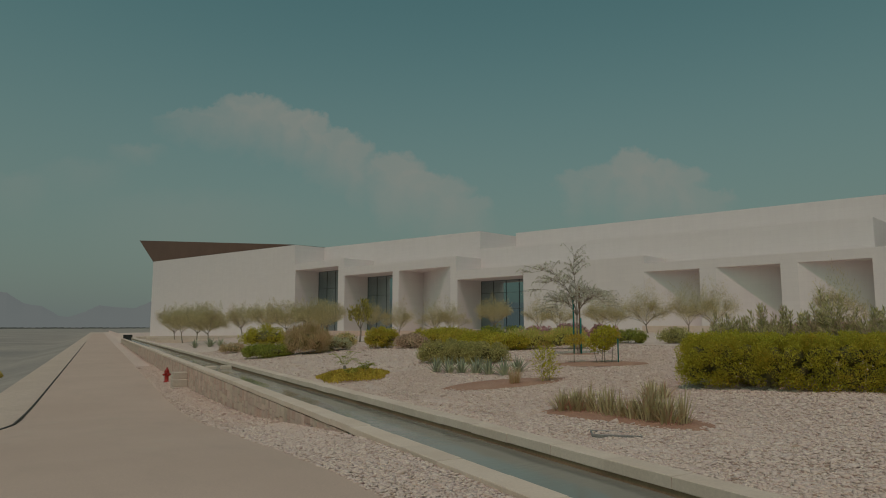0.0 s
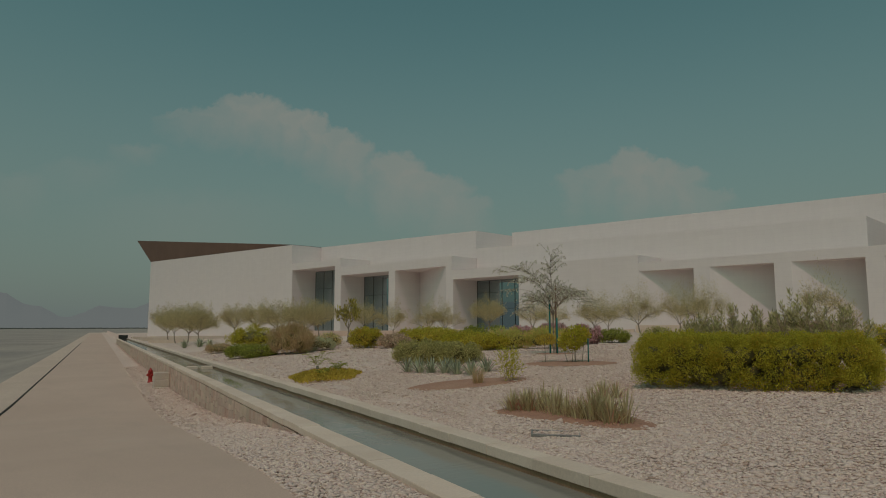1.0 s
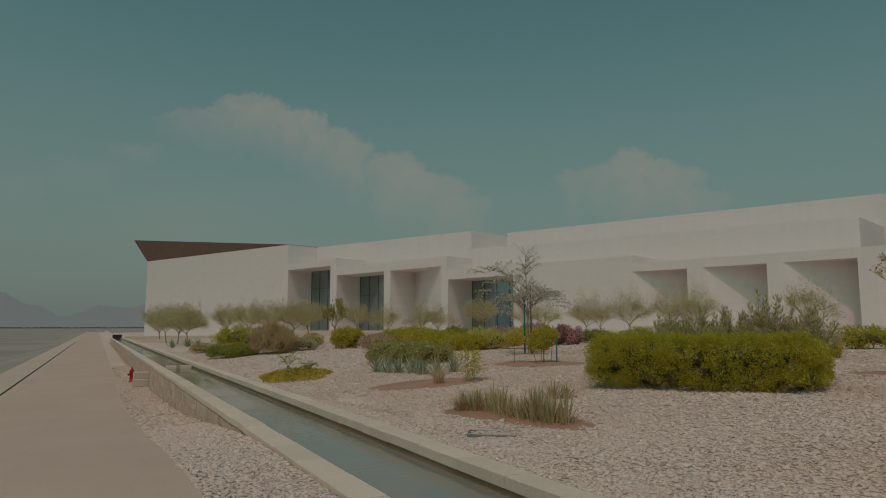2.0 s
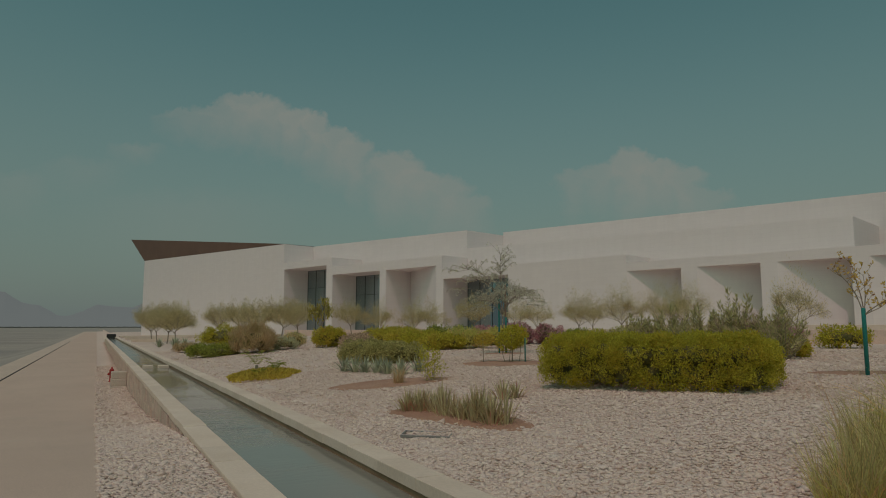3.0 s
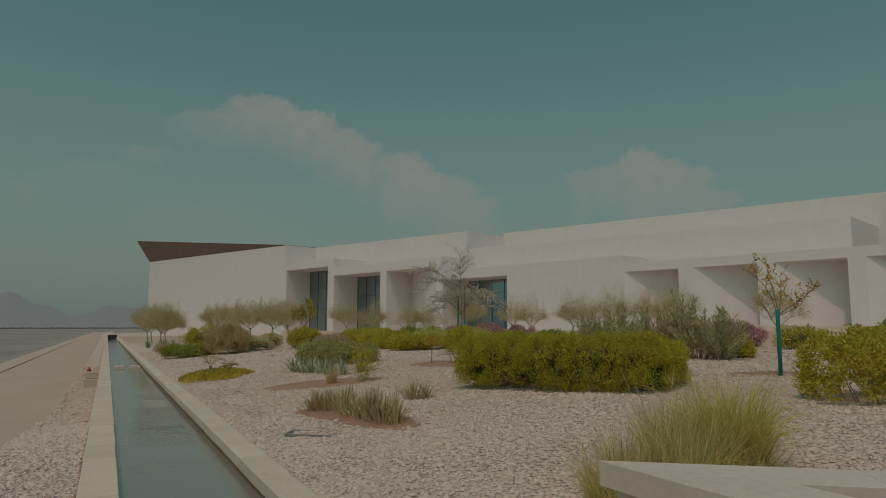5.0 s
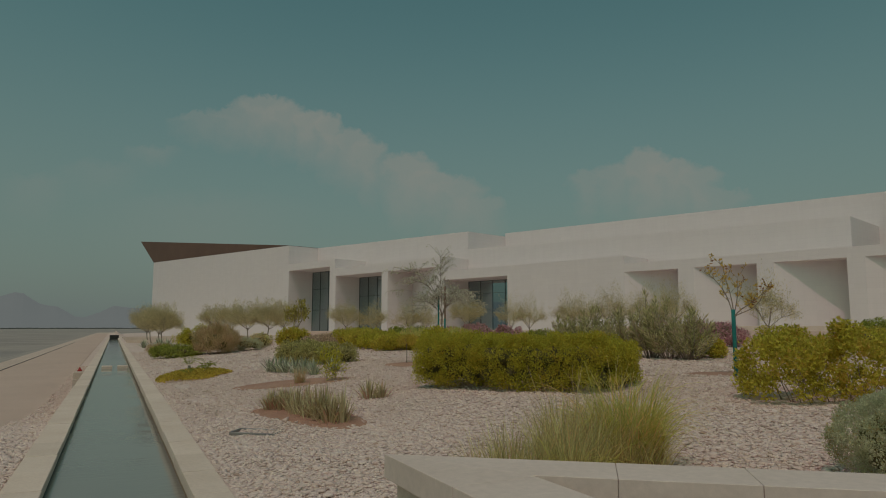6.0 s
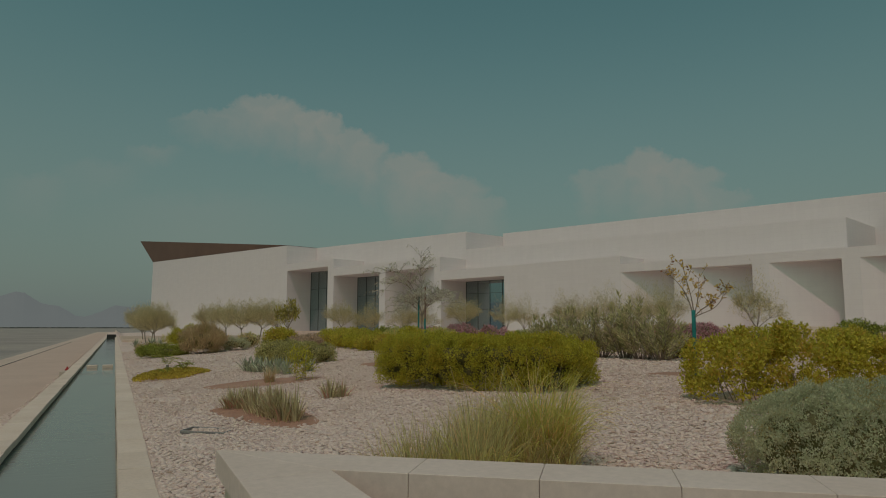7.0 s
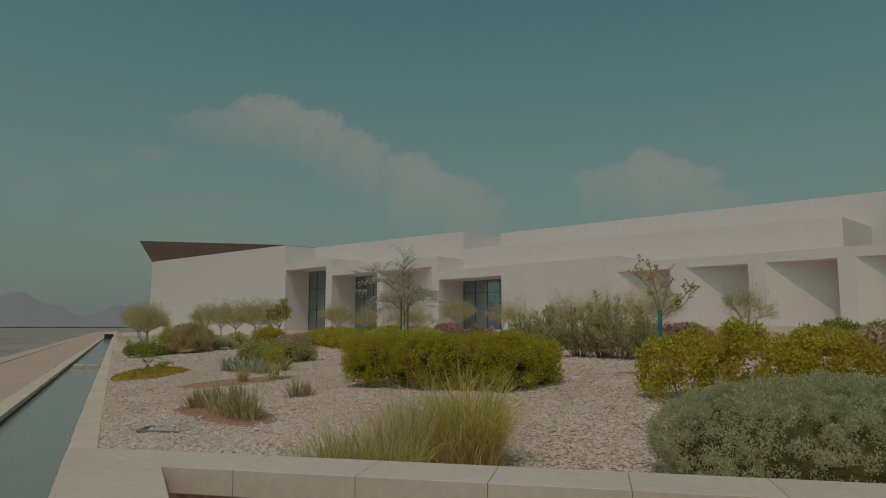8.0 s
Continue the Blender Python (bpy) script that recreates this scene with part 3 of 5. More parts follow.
def facing_stones():
    """Squared rubble on the path side of the retaining wall: each near stone is a piece."""
    holder = thing("retaining_wall_facing", pose(*uv(20, PC0 + 0.05, -0.5)), "rough squared rosy stones facing the channel wall", "wall", kind="structure")
    inv = holder.matrix_basis.inverted()
    shapes = []
    r = random.Random(5)
    for k in range(9):
        b = bmesh.new()
        box(b, -0.5, 0.5, -0.5, 0.5, -0.5, 0.5)
        bmesh.ops.bevel(b, geom=list(b.edges), offset=0.045, segments=1, affect="EDGES", profile=0.5)
        for v in b.verts:
            v.co += Vector((r.uniform(-0.05, 0.05), r.uniform(-0.012, 0.012), r.uniform(-0.02, 0.02)))
        me_ = bpy.data.meshes.new("stone")
        b.to_mesh(me_)
        b.free()
        me_.materials.append(RUBBLE)
        shapes.append(me_)
    made, far = 0, bmesh.new()
    rows = []

    def split(u0, u1, z0, z1):
        w, h = u1 - u0, z1 - z0
        if (w > 0.62 or (w > 0.40 and r.random() < 0.45)) and w >= h * 0.8:
            k = u0 + w * r.uniform(0.35, 0.65)
            split(u0, k, z0, z1)
            split(k, u1, z0, z1)
        elif h > 0.36 or (h > 0.26 and r.random() < 0.5):
            k = z0 + h * r.uniform(0.36, 0.64)
            split(u0, u1, z0, k)
            split(u0, u1, k, z1)
        else:
            rows.append((u0 + 0.006, w - 0.012, z1 + fall(u0) - 0.004, h))

    u = 7.0
    while u < 70:
        w = r.uniform(0.7, 1.5)
        split(u, u + w, -1.1, PATH_CAP[0] - 0.006)
        u += w
    rows = [q for q in rows if q[2] - q[3] * 0.3 > strip_z(q[0]) - 0.05]
    rows.sort(key=lambda q: q[0])
    for u, w, z1, h in rows:
        m = inv @ Matrix.Translation(uv(u + w / 2, PC0 + 0.055, z1 - h / 2)) @ LANE_M.to_3x3().to_4x4() @ Matrix.Diagonal((r.uniform(0.080, 0.094), w, h - 0.010, 1))
        if made < 300:
            ob = new("stone", r.choice(shapes))
            ob.parent = holder
            ob.matrix_basis = m
            made += 1
        else:
            box(far, -0.5, 0.5, -0.5, 0.5, -0.5, 0.5, m)
    tagged(part("far_stones", far, RUBBLE_FAR, holder), kind="stuff")


# ---- the building: s runs along its front, o is the depth behind the front plane ----
FRONT = Vector((78.2, 65.8, 0))
FS = radians(-15.5)
BM = Matrix.Translation(FRONT) @ Matrix(((math.sin(FS), math.cos(FS), 0, 0), (math.cos(FS), -math.sin(FS), 0, 0), (0, 0, 1, 0), (0, 0, 0, 1)))  # (s, o, z)
BASE = -2.5


def build_museum():
    hall = thing("museum_building", pose(*(BM @ Vector((60, 20, 0)))), "long white stone museum of stepped blocks with a bronze roof", "building")
    m = hall.matrix_basis.inverted() @ BM

    def block(name, plan, z0, z1, label=""):
        return part(name, prism(bmesh.new(), plan, z0, z1, m), WHITE, hall, label)

    # tall end block, its top falling slightly along the front
    def end_top(s, o):
        return 21.8 + 1.65 * (s - 102.7) / 86.8

    block("end_wall", [(102.7, 0), (189.6, 0), (189.6, 70), (102.7, 70)], BASE, end_top, "plain white end block")
    # bronze roof wedge rising to an overhanging tip
    bm = bmesh.new()
    pts = {"tip": (201.6, -0.3, 31.75), "b": (102.75, -0.02, 21.86), "c": (189.7, -0.02, 23.46), "c2": (189.7, 70, 24.0), "tip2": (205, 70, 32.0), "b2": (102.75, 70, 22.2)}
    vv = {k: bm.verts.new(m @ Vector(p)) for k, p in pts.items()}
    for f in (("tip", "b", "c"), ("tip", "c", "c2", "tip2"), ("tip", "tip2", "b2", "b"), ("c", "b", "b2", "c2"), ("tip2", "c2", "b2")):
        bm.faces.new([vv[k] for k in f])
    part("roof", bm, BROWN, hall, "dark bronze wedge roof with an overhanging tip")
    # set-back upper storeys
    block("upper_wall", [(48.75, 8.64), (102.69, 8.64), (102.69, 60), (48.75, 60)], BASE, lambda s, o: 20.75 + 1.1 * (s - 48.75) / 54)
    block("upper_wall", [(-75, 20.0), (48.74, 20.0), (48.74, 60), (-75, 60)], BASE, lambda s, o: 20.45 + 1.0 * (s + 18) / 67)
    block("middle_wall", [(-20.3, 7.0), (47.18, 7.0), (47.18, 8.64), (48.74, 8.64), (48.74, 19.99), (-20.3, 19.99)], BASE, lambda s, o: 15.55 + 1.35 * (s + 20.3) / 69)

    # front blocks, each with its recesses cut from the ground to the soffit
    def front(s1, s0, top, cuts, deep):
        name = "front_wall"
        lows = sorted({c[2] for c in cuts})
        z = lows[0] if lows else top
        outline = [(s1, deep), (s1, 0)]
        for kind, a, zc, b, dd in cuts:
            if kind == "window":
                outline += [(a, 0), (a, dd), (b, dd), (b, 0)]
            elif kind == "fold":
                outline += [(a, 0), (a, dd), (b, 0)]
            else:
                outline += [(a, 0), (b, dd), (b, 0)]
        outline += [(s0, 0), (s0, deep)]
        clean = [outline[0]]
        for q in outline[1:]:
            if (q[0] - clean[-1][0]) ** 2 + (q[1] - clean[-1][1]) ** 2 > 1e-6:
                clean.append(q)
        b1 = prism(bmesh.new(), clean, BASE, z, m)
        prism(b1, [(s1, deep), (s1, 0), (s0, 0), (s0, deep)], z, top, m)
        return part(name, b1, WHITE, hall)

    front(102.69, 82.6, 17.05, [("window", 102.4, 15.4, 84.7, 7.2)], 8.63)
    front(82.59, 47.2, 14.9, [("window", 82.3, 13.05, 65.7, 7.0), ("fold", 63.7, 13.05, 48.8, 7.0)], 8.63)
    front(47.19, 8.2, 12.15, [("window", 46.9, 10.4, 31.1, 7.0)], 19.98)
    front(8.19, -75, 10.95, [("slant", 8.18, 9.68, -0.3, 3.9), ("slant", -2.6, 9.68, -11.1, 3.9), ("slant", -13.2, 9.68, -21.5, 3.9), ("slant", -23.4, 9.68, -32.0, 3.9),
                           ("slant", -34.2, 9.68, -43.2, 3.9)], 6.99)

    # glazing at the back of the recesses: panes in dark mullions, a flat board painted as room shade
    for a, b, head, dd in ((102.4, 84.7, 15.4, 7.2), (82.3, 65.7, 13.05, 7.0), (46.9, 31.1, 10.4, 7.0)):
        win = part("window", box(bmesh.new(), b, a, dd - 0.16, dd - 0.10, head - 0.12, head - 0.01, m), MULLION, hall, "tall tinted window wall")
        cols = np.linspace(b + 0.05, a - 0.05, max(2, round((a - b) / 3.5)) + 1)
        rows_ = [-0.4, head - 5.5, head - 2.4, head - 0.05] if head < 11 else [-0.4, head - 9.6, head - 4.4, head - 0.05]
        part("backing", box(bmesh.new(), b + 0.01, a - 0.01, dd - 0.03, dd - 0.012, -1, head - 0.01, m), ROOM_SHADE, win)
        for c in cols:
            part("mullion", box(bmesh.new(), c - 0.03, c + 0.03, dd - 0.3, dd - 0.12, -0.6, head - 0.06, m), MULLION, win)
        for z in rows_[1:-1]:
            part("transom", box(bmesh.new(), b + 0.02, a - 0.02, dd - 0.27, dd - 0.13, z - 0.03, z + 0.03, m), MULLION, win)
        for c0, c1 in zip(cols, cols[1:]):
            for z0, z1 in zip(rows_, rows_[1:]):
                tip = random.uniform(-0.02, 0.02)
                q = bmesh.new()
                box(q, c0 + 0.04, c1 - 0.04, dd - 0.215, dd - 0.19, z0 + 0.03, z1 - 0.03, m @ pose(0, 0, 0) )
                for v in q.verts:
                    v.co.x += tip * 0.3 * (v.co.z % 1.0)
                part("pane", q, GLASS, win)


build_museum()


# ---- distance ----
def build_distance():
    r = random.Random(11)
    # ranges of bare hills: bearing off the lane, height and spread
    ridge = [(-72, 150), (-40, 200), (-25, 130), (-15, 190), (-11.5, 150), (-9.0, 140), (-7.45, 158), (-6.4, 186), (-5.9, 180), (-4.9, 128), (-3.67, 110), (-2.56, 62), (-2.0, 53),
             (-0.93, 85), (-0.02, 121), (0.94, 112), (2.5, 107), (3.5, 146), (6.2, 170), (11, 140), (22, 150), (31, 120)]
    bm = bmesh.new()
    prev = None
    for k in range(-700, 301):
        a = k * 0.1
        h = float(np.interp(a, [q[0] for q in ridge], [q[1] for q in ridge]))
        h += 4 * noise.noise(Vector((a * 1.7, 7, 0))) + 2 * noise.noise(Vector((a * 5.0, 3, 0)))
        d = 4250
        col = []
        for f, back in ((-0.1, -330), (0.2, -235), (0.5, -145), (0.78, -60), (1.0, 0), (0.4, 300)):
            dd = d + back * (1 + 0.015 * noise.noise(Vector((a * 0.9, f * 2, 5))))
            col.append(bm.verts.new((dd * math.sin(radians(a) + LANE), dd * math.cos(radians(a) + LANE), h * f)))
        if prev:
            for i in range(5):
                bm.faces.new((prev[i], col[i], col[i + 1], prev[i + 1])).smooth = True
        prev = col
    tagged(part("backdrop", bm, ROCK, None), "bare rocky hills with glowing desert haze painted in", "hills", kind="structure")
    # thin dark belt of far trees on the plain
    bm = bmesh.new()
    for k in range(90):
        a = radians(-26 + k * 0.42) + LANE
        if 0.12 < (k / 90.0) < 0.16:
            continue
        d = 1500 + r.uniform(-20, 20)
        w = 14
        mm = Matrix.Translation((d * math.sin(a), d * math.cos(a), -2.0)) @ pose(0, 0, 0, 0, 0, -math.degrees(a))
        prism(bm, [(-w / 2, -2), (w / 2, -2), (w / 2, 2), (-w / 2, 2)], 0, lambda x, y: 2.3 + 0.6 * math.sin(x * 3 + k), mm)
    tagged(part("tree_belt", bm, FARTREES, None), "thin dark belt of trees across the far plain", "trees", kind="stuff")


build_distance()

# ---- plants ----
def unit(a):
    return a / np.maximum(1e-9, np.linalg.norm(a, axis=-1, keepdims=True))


def leaf_mesh(name, at, way, length, width, rng, fold=0.2, face=None):
    """Small folded leaves, each an island: at (n, 3), way (n, 3), length and width (n,) or numbers."""
    n = len(at)
    way = unit(way)
    length = np.broadcast_to(np.asarray(length, float), (n,))[:, None]
    width = np.broadcast_to(np.asarray(width, float), (n,))[:, None]
    side = unit(np.cross(way, rng.normal(size=(n, 3)) if face is None else face + rng.normal(size=(n, 3)) * 0.45))
    up = np.cross(side, way)
    mid = at + way * length * 0.45
    quad = np.stack([at, mid + side * width / 2 + up * width * fold, at + way * length, mid - side * width / 2 + up * width * fold], 1)
    return array_mesh(name, quad.reshape(-1, 3), np.arange(4 * n).reshape(n, 4))


def lump_points(lumps, count, rng, depth=0.35, floor=0.0, clear=None):
    """Points on and just inside a heap of ellipsoids (centre, half sizes), with their outward ways; clear: lumps whose inside is left out."""
    lumps = np.array(lumps, float)
    clear = lumps if clear is None else np.array(clear, float)
    area = lumps[:, 3] * lumps[:, 4] + lumps[:, 3] * lumps[:, 5] + lumps[:, 4] * lumps[:, 5]
    pick = rng.choice(len(lumps), size=int(count * 4.5), p=area / area.sum())
    d = unit(rng.normal(size=(len(pick), 3)))
    c, r = lumps[pick, :3], lumps[pick, 3:]
    k = 1 - depth * rng.random(len(pick)) ** 2.2
    p = c + d * r * k[:, None]
    keep = p[:, 2] > floor
    for q in clear:
        inside = (((p - q[:3]) / (q[3:] * (1 - depth * 0.8))) ** 2).sum(1) < 1
        keep &= ~inside
    out = unit(d / r)
    return p[keep][:count], out[keep][:count]


def sprigs(lumps, count, size, seed, set_in=0.45, floor=0.05):
    """Small rounded sprays that stand all over a heap of larger lumps."""
    rng = np.random.default_rng(seed)
    p, out = lump_points(lumps, count, rng, 0.06, floor)
    s = size * rng.uniform(0.7, 1.3, len(p))
    p = p - out * s[:, None] * set_in
    return [tuple(q) + (k * a, k * b, k * c) for q, k, (a, b, c) in zip(p, s, rng.uniform(0.85, 1.15, (len(p), 3)))]


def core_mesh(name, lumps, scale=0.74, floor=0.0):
    """Solid lumps added well under a shrub's leaves, dark to stand for the shade inside."""
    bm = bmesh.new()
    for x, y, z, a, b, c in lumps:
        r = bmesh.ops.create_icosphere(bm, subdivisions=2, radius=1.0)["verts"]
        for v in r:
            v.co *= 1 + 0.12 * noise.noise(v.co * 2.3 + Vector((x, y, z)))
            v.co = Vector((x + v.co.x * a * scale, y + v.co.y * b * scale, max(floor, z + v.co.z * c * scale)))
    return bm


def shrub(name, x, y, lumps, mat, count, leaf, label, category="shrub", group="", seed=1, yaw=0.0, upward=0.5, stems=0, depth=0.35, core=0.55, sink=0.0, spray=None, inner=None, stem=0.022):
    """A shrub: leaves over a dark core, on short stems. lumps are in its own axes, z from the ground."""
    rng = np.random.default_rng(seed)
    ob = thing(name, pose(x, y, ground_at(x, y) - sink, 0, 0, yaw), label, category, group)
    if spray:
        tufts = sprigs(lumps, spray[0], spray[1], seed, *spray[2:3])
        if len(spray) > 3:  # smaller sprays on the sprays
            tufts = sprigs(tufts, spray[3], spray[4], seed + 1, 0.3)
        p, out = lump_points(tufts, count, rng, depth, 0.0, lumps)
    else:
        p, out = lump_points(lumps, count, rng, depth)
    way = out * 0.35 + np.array([0, 0, upward]) + rng.normal(size=p.shape) * 0.7
    L = leaf[0] * rng.uniform(0.65, 1.25, len(p))
    part("foliage", leaf_mesh("foliage", p, way, L, L * leaf[1], rng, face=out + np.array([0, 0, 0.35])), mat, ob)
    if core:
        tagged(part("inner_growth", core_mesh("inner_growth", lumps, core), inner or CORE_SHADE, ob), kind="stuff")
    for k in range(stems):
        a = rng.uniform(0, 6.28)
        q = lumps[k % len(lumps)]
        bm = bmesh.new()
        limb(bm, Vector((q[0] * 0.9 + 0.05 * math.cos(a), q[1] * 0.8 + 0.05 * math.sin(a), -0.05)), Vector((q[0] + 0.4 * q[3] * math.cos(a), q[1] + 0.4 * q[4] * math.sin(a), q[2] * 1.1)), stem, stem * 0.45, 6, 0.05, k)
        part("stem", bm, BARK, ob)
    return ob


def limb(bm, a, b, ra, rb, sides=6, bend=0.0, seed=0):
    """A tapered, slightly bent limb."""
    steps = 4 if bend else 1
    r = random.Random(seed)
    off = Vector((r.uniform(-1, 1), r.uniform(-1, 1), r.uniform(-0.3, 0.6))) * bend
    axis = (b - a).normalized()
    side = axis.orthogonal().normalized()
    up = axis.cross(side)
    prev = None
    for i in range(steps + 1):
        t = i / steps
        c = a.lerp(b, t) + off * math.sin(math.pi * t)
        rad = ra + (rb - ra) * t
        ring = [bm.verts.new(c + (side * math.cos(2 * math.pi * k / sides) + up * math.sin(2 * math.pi * k / sides)) * rad) for k in range(sides)]
        if prev:
            for k in range(sides):
                j = (k + 1) % sides
                bm.faces.new((prev[k], prev[j], ring[j], ring[k])).smooth = True
        else:
            bm.faces.new(ring[::-1])
        prev = ring
    bm.faces.new(prev)


def grow(bm, base, way, length, radius, level, spread, r, ends, lift=0.25, kids=(3, 4), shrink=0.72):
    """Limbs that fork and fork again; gathers the twigs' ends."""
    tip = base + way * length
    limb(bm, base, tip, radius, radius * 0.62, 5 if level < 2 else 4, length * 0.09, r.randint(0, 10 ** 6))
    if level == 0:
        ends.append((base.lerp(tip, 0.5), way))
        ends.append((tip, way))
        return
    for _ in range(r.randint(*kids)):
        side = Vector((r.gauss(0, 1), r.gauss(0, 1), r.gauss(0, 0.6)))
        w = (way + side.normalized() * spread + Vector((0, 0, lift * (0.6 if level > 1 else 0.2)))).normalized()
        grow(bm, base.lerp(tip, r.uniform(0.75, 1.0)), w, length * shrink * r.uniform(0.75, 1.15), radius * 0.6, level - 1, spread, r, ends, lift, kids, shrink)


def tree(name, x, y, height, wide, mat, label, seed, leaves=2600, leaf=(0.13, 0.4), bole=0.4, group="", levels=3, rough=0.30, turn=0.0, full=0.0, slim=1.0, cone=72):
    """A small tree: tapered trunk, forked limbs, a loose uneven crown of little leaves."""
    r, rng = random.Random(seed), np.random.default_rng(seed)
    ob = thing(name, pose(x, y, ground_at(x, y), 0, 0, turn), label, "tree", group)
    bm = bmesh.new()
    lean = Vector((r.uniform(-0.06, 0.06), r.uniform(-0.06, 0.06), 0))
    top = Vector((0, 0, height * bole)) + lean * height
    limb(bm, Vector((0, 0, -0.1)), top, (0.022 * height + 0.02) * slim, (0.016 * height + 0.01) * slim, 8, height * 0.02, seed)
    ends = []
    n = r.randint(4, 6)
    for k in range(n):
        a = 2 * math.pi * k / n + r.uniform(-0.4, 0.4)
        w = Vector((math.cos(a), math.sin(a), r.uniform(0.5, 1.5))).normalized()
        grow(bm, top * r.uniform(0.82, 1.0), w, height * 0.27, 0.011 * height * slim, levels - 1, 0.75, r, ends)
    part("trunk", bm, BARK, ob)
    e = np.array([tuple(p) for p, _ in ends])
    # fit the crown to its height and width
    lo, hi = height * (bole + 0.02), height
    span_ = max(0.2, np.percentile(np.hypot(e[:, 0], e[:, 1]), 92))
    c = e[rng.integers(0, len(e), leaves)] + rng.normal(size=(leaves, 3)) * height * 0.035 * (rough / 0.3)
    if full:
        m = int(leaves * full)
        a = rng.uniform(0, 2 * np.pi, m * 3)
        tilt = np.arccos(1 - (1 - math.cos(radians(cone))) * rng.random(m * 3))
        d = np.stack([np.sin(tilt) * np.cos(a), np.sin(tilt) * np.sin(a), np.cos(tilt)], 1)
        ray = np.array([1 + 0.5 * noise.noise(Vector(q * 3.4) + Vector((seed, 0, 0))) for q in d])
        gap = np.array([noise.noise(Vector(q * 5.5) + Vector((0, seed, 0))) for q in d])
        far = rng.random(m * 3) ** 0.5
        d = (d * (ray * (0.12 + 0.88 * far))[:, None])[gap + 0.45 * rng.random(m * 3) > 0.04][:m]
        c[: len(d)] = np.array([top.x, top.y, top.z * 0.92]) + d * np.array([span_ * 1.05, span_ * 1.05, (height - top.z) * 0.95])
        spoke = np.zeros((leaves, 3))
        spoke[: len(d)] = unit(d) * 1.2
    way = rng.normal(size=(leaves, 3)) * 0.8 + np.array([0, 0, 0.4]) + (spoke if full else 0)
    L = leaf[0] * rng.uniform(0.6, 1.3, leaves)
    crown = part("crown", leaf_mesh("crown", c, way, L, L * leaf[1], rng), mat, ob)
    top_z = np.percentile(c[:, 2], 98)
    kx, kz = (wide / 2) / span_, (height - top.z) / max(0.2, top_z - top.z)
    for o in ob.children:
        co = np.empty(len(o.data.vertices) * 3, np.float32)
        o.data.vertices.foreach_get("co", co)
        co = co.reshape(-1, 3)
        up = co[:, 2] > top.z
        co[up, 2] = top.z + (co[up, 2] - top.z) * kz
        f = np.where(co[:, 2] > top.z * 0.8, kx, 1.0)[:, None]
        far = np.hypot(co[:, 0], co[:, 1])[:, None] > 0.12
        co[:, :2] = np.where(far, co[:, :2] * f, co[:, :2])
        o.data.vertices.foreach_set("co", co.ravel())
        o.data.update()
    return ob


def blades(count, foot, length, bend, width, rng, centre=(0, 0), seg=9):
    """Grass blades from one tuft: strips that leave the ground almost upright and bend over; bend: least and most lean of the tips, in degrees."""
    a = rng.uniform(0, 2 * np.pi, count)
    rad = foot * np.sqrt(rng.random(count))
    p = np.stack([centre[0] + rad * np.cos(a), centre[1] + rad * np.sin(a), np.full(count, -0.03)], 1)
    b = a + rng.normal(0, 1.0, count)
    out = np.stack([np.cos(b), np.sin(b), np.zeros(count)], 1)
    start, end = np.radians(rng.uniform(2, 20, count)), np.radians(rng.uniform(*bend, count))
    power = rng.uniform(1.1, 2.4, count)
    step = length * rng.uniform(0.42, 1.05, count) / seg
    sb = b + np.pi / 2 + rng.normal(0, 0.8, count)
    side = np.stack([np.cos(sb), np.sin(sb), rng.normal(0, 0.25, count)], 1)
    turn = rng.normal(0, 0.35, count)
    rows_ = []
    for i in range(seg + 1):
        t = i / seg
        w = width * (1 - t ** 1.8) * 0.5 + 0.0008
        rows_.append((p - side * w, p + side * w))
        lean = start + (end - start) * t ** power
        away = np.stack([np.cos(b + turn * t), np.sin(b + turn * t), np.zeros(count)], 1)
        p = p + away * (np.sin(lean) * step)[:, None]
        p[:, 2] += np.cos(lean) * step
    verts = np.stack([q for pr in rows_ for q in pr], 1)
    n = 2 * (seg + 1)
    one = np.array([(2 * i, 2 * i + 1, 2 * i + 3, 2 * i + 2) for i in range(seg)])
    faces = (one[None] + (np.arange(count) * n)[:, None, None]).reshape(-1, 4)
    return verts.reshape(-1, 3), faces


def grass(x, y, tufts, label, seed):
    """An ornamental grass: tufts of (along, behind, count, foot, length, bend, blade width, material), set along a hedge line."""
    rng = np.random.default_rng(seed)
    ob = thing("ornamental_grass", pose(x, y, ground_at(x, y), 0, 0, -28), label, "grass", "ornamental grasses")
    for dx, dy, count, foot, length, bend, w, mt in tufts:
        v, f = blades(count, foot, length, bend, w, rng, (dx, dy))
        part("blades", array_mesh("blades", v, f), mt, ob)
    return ob


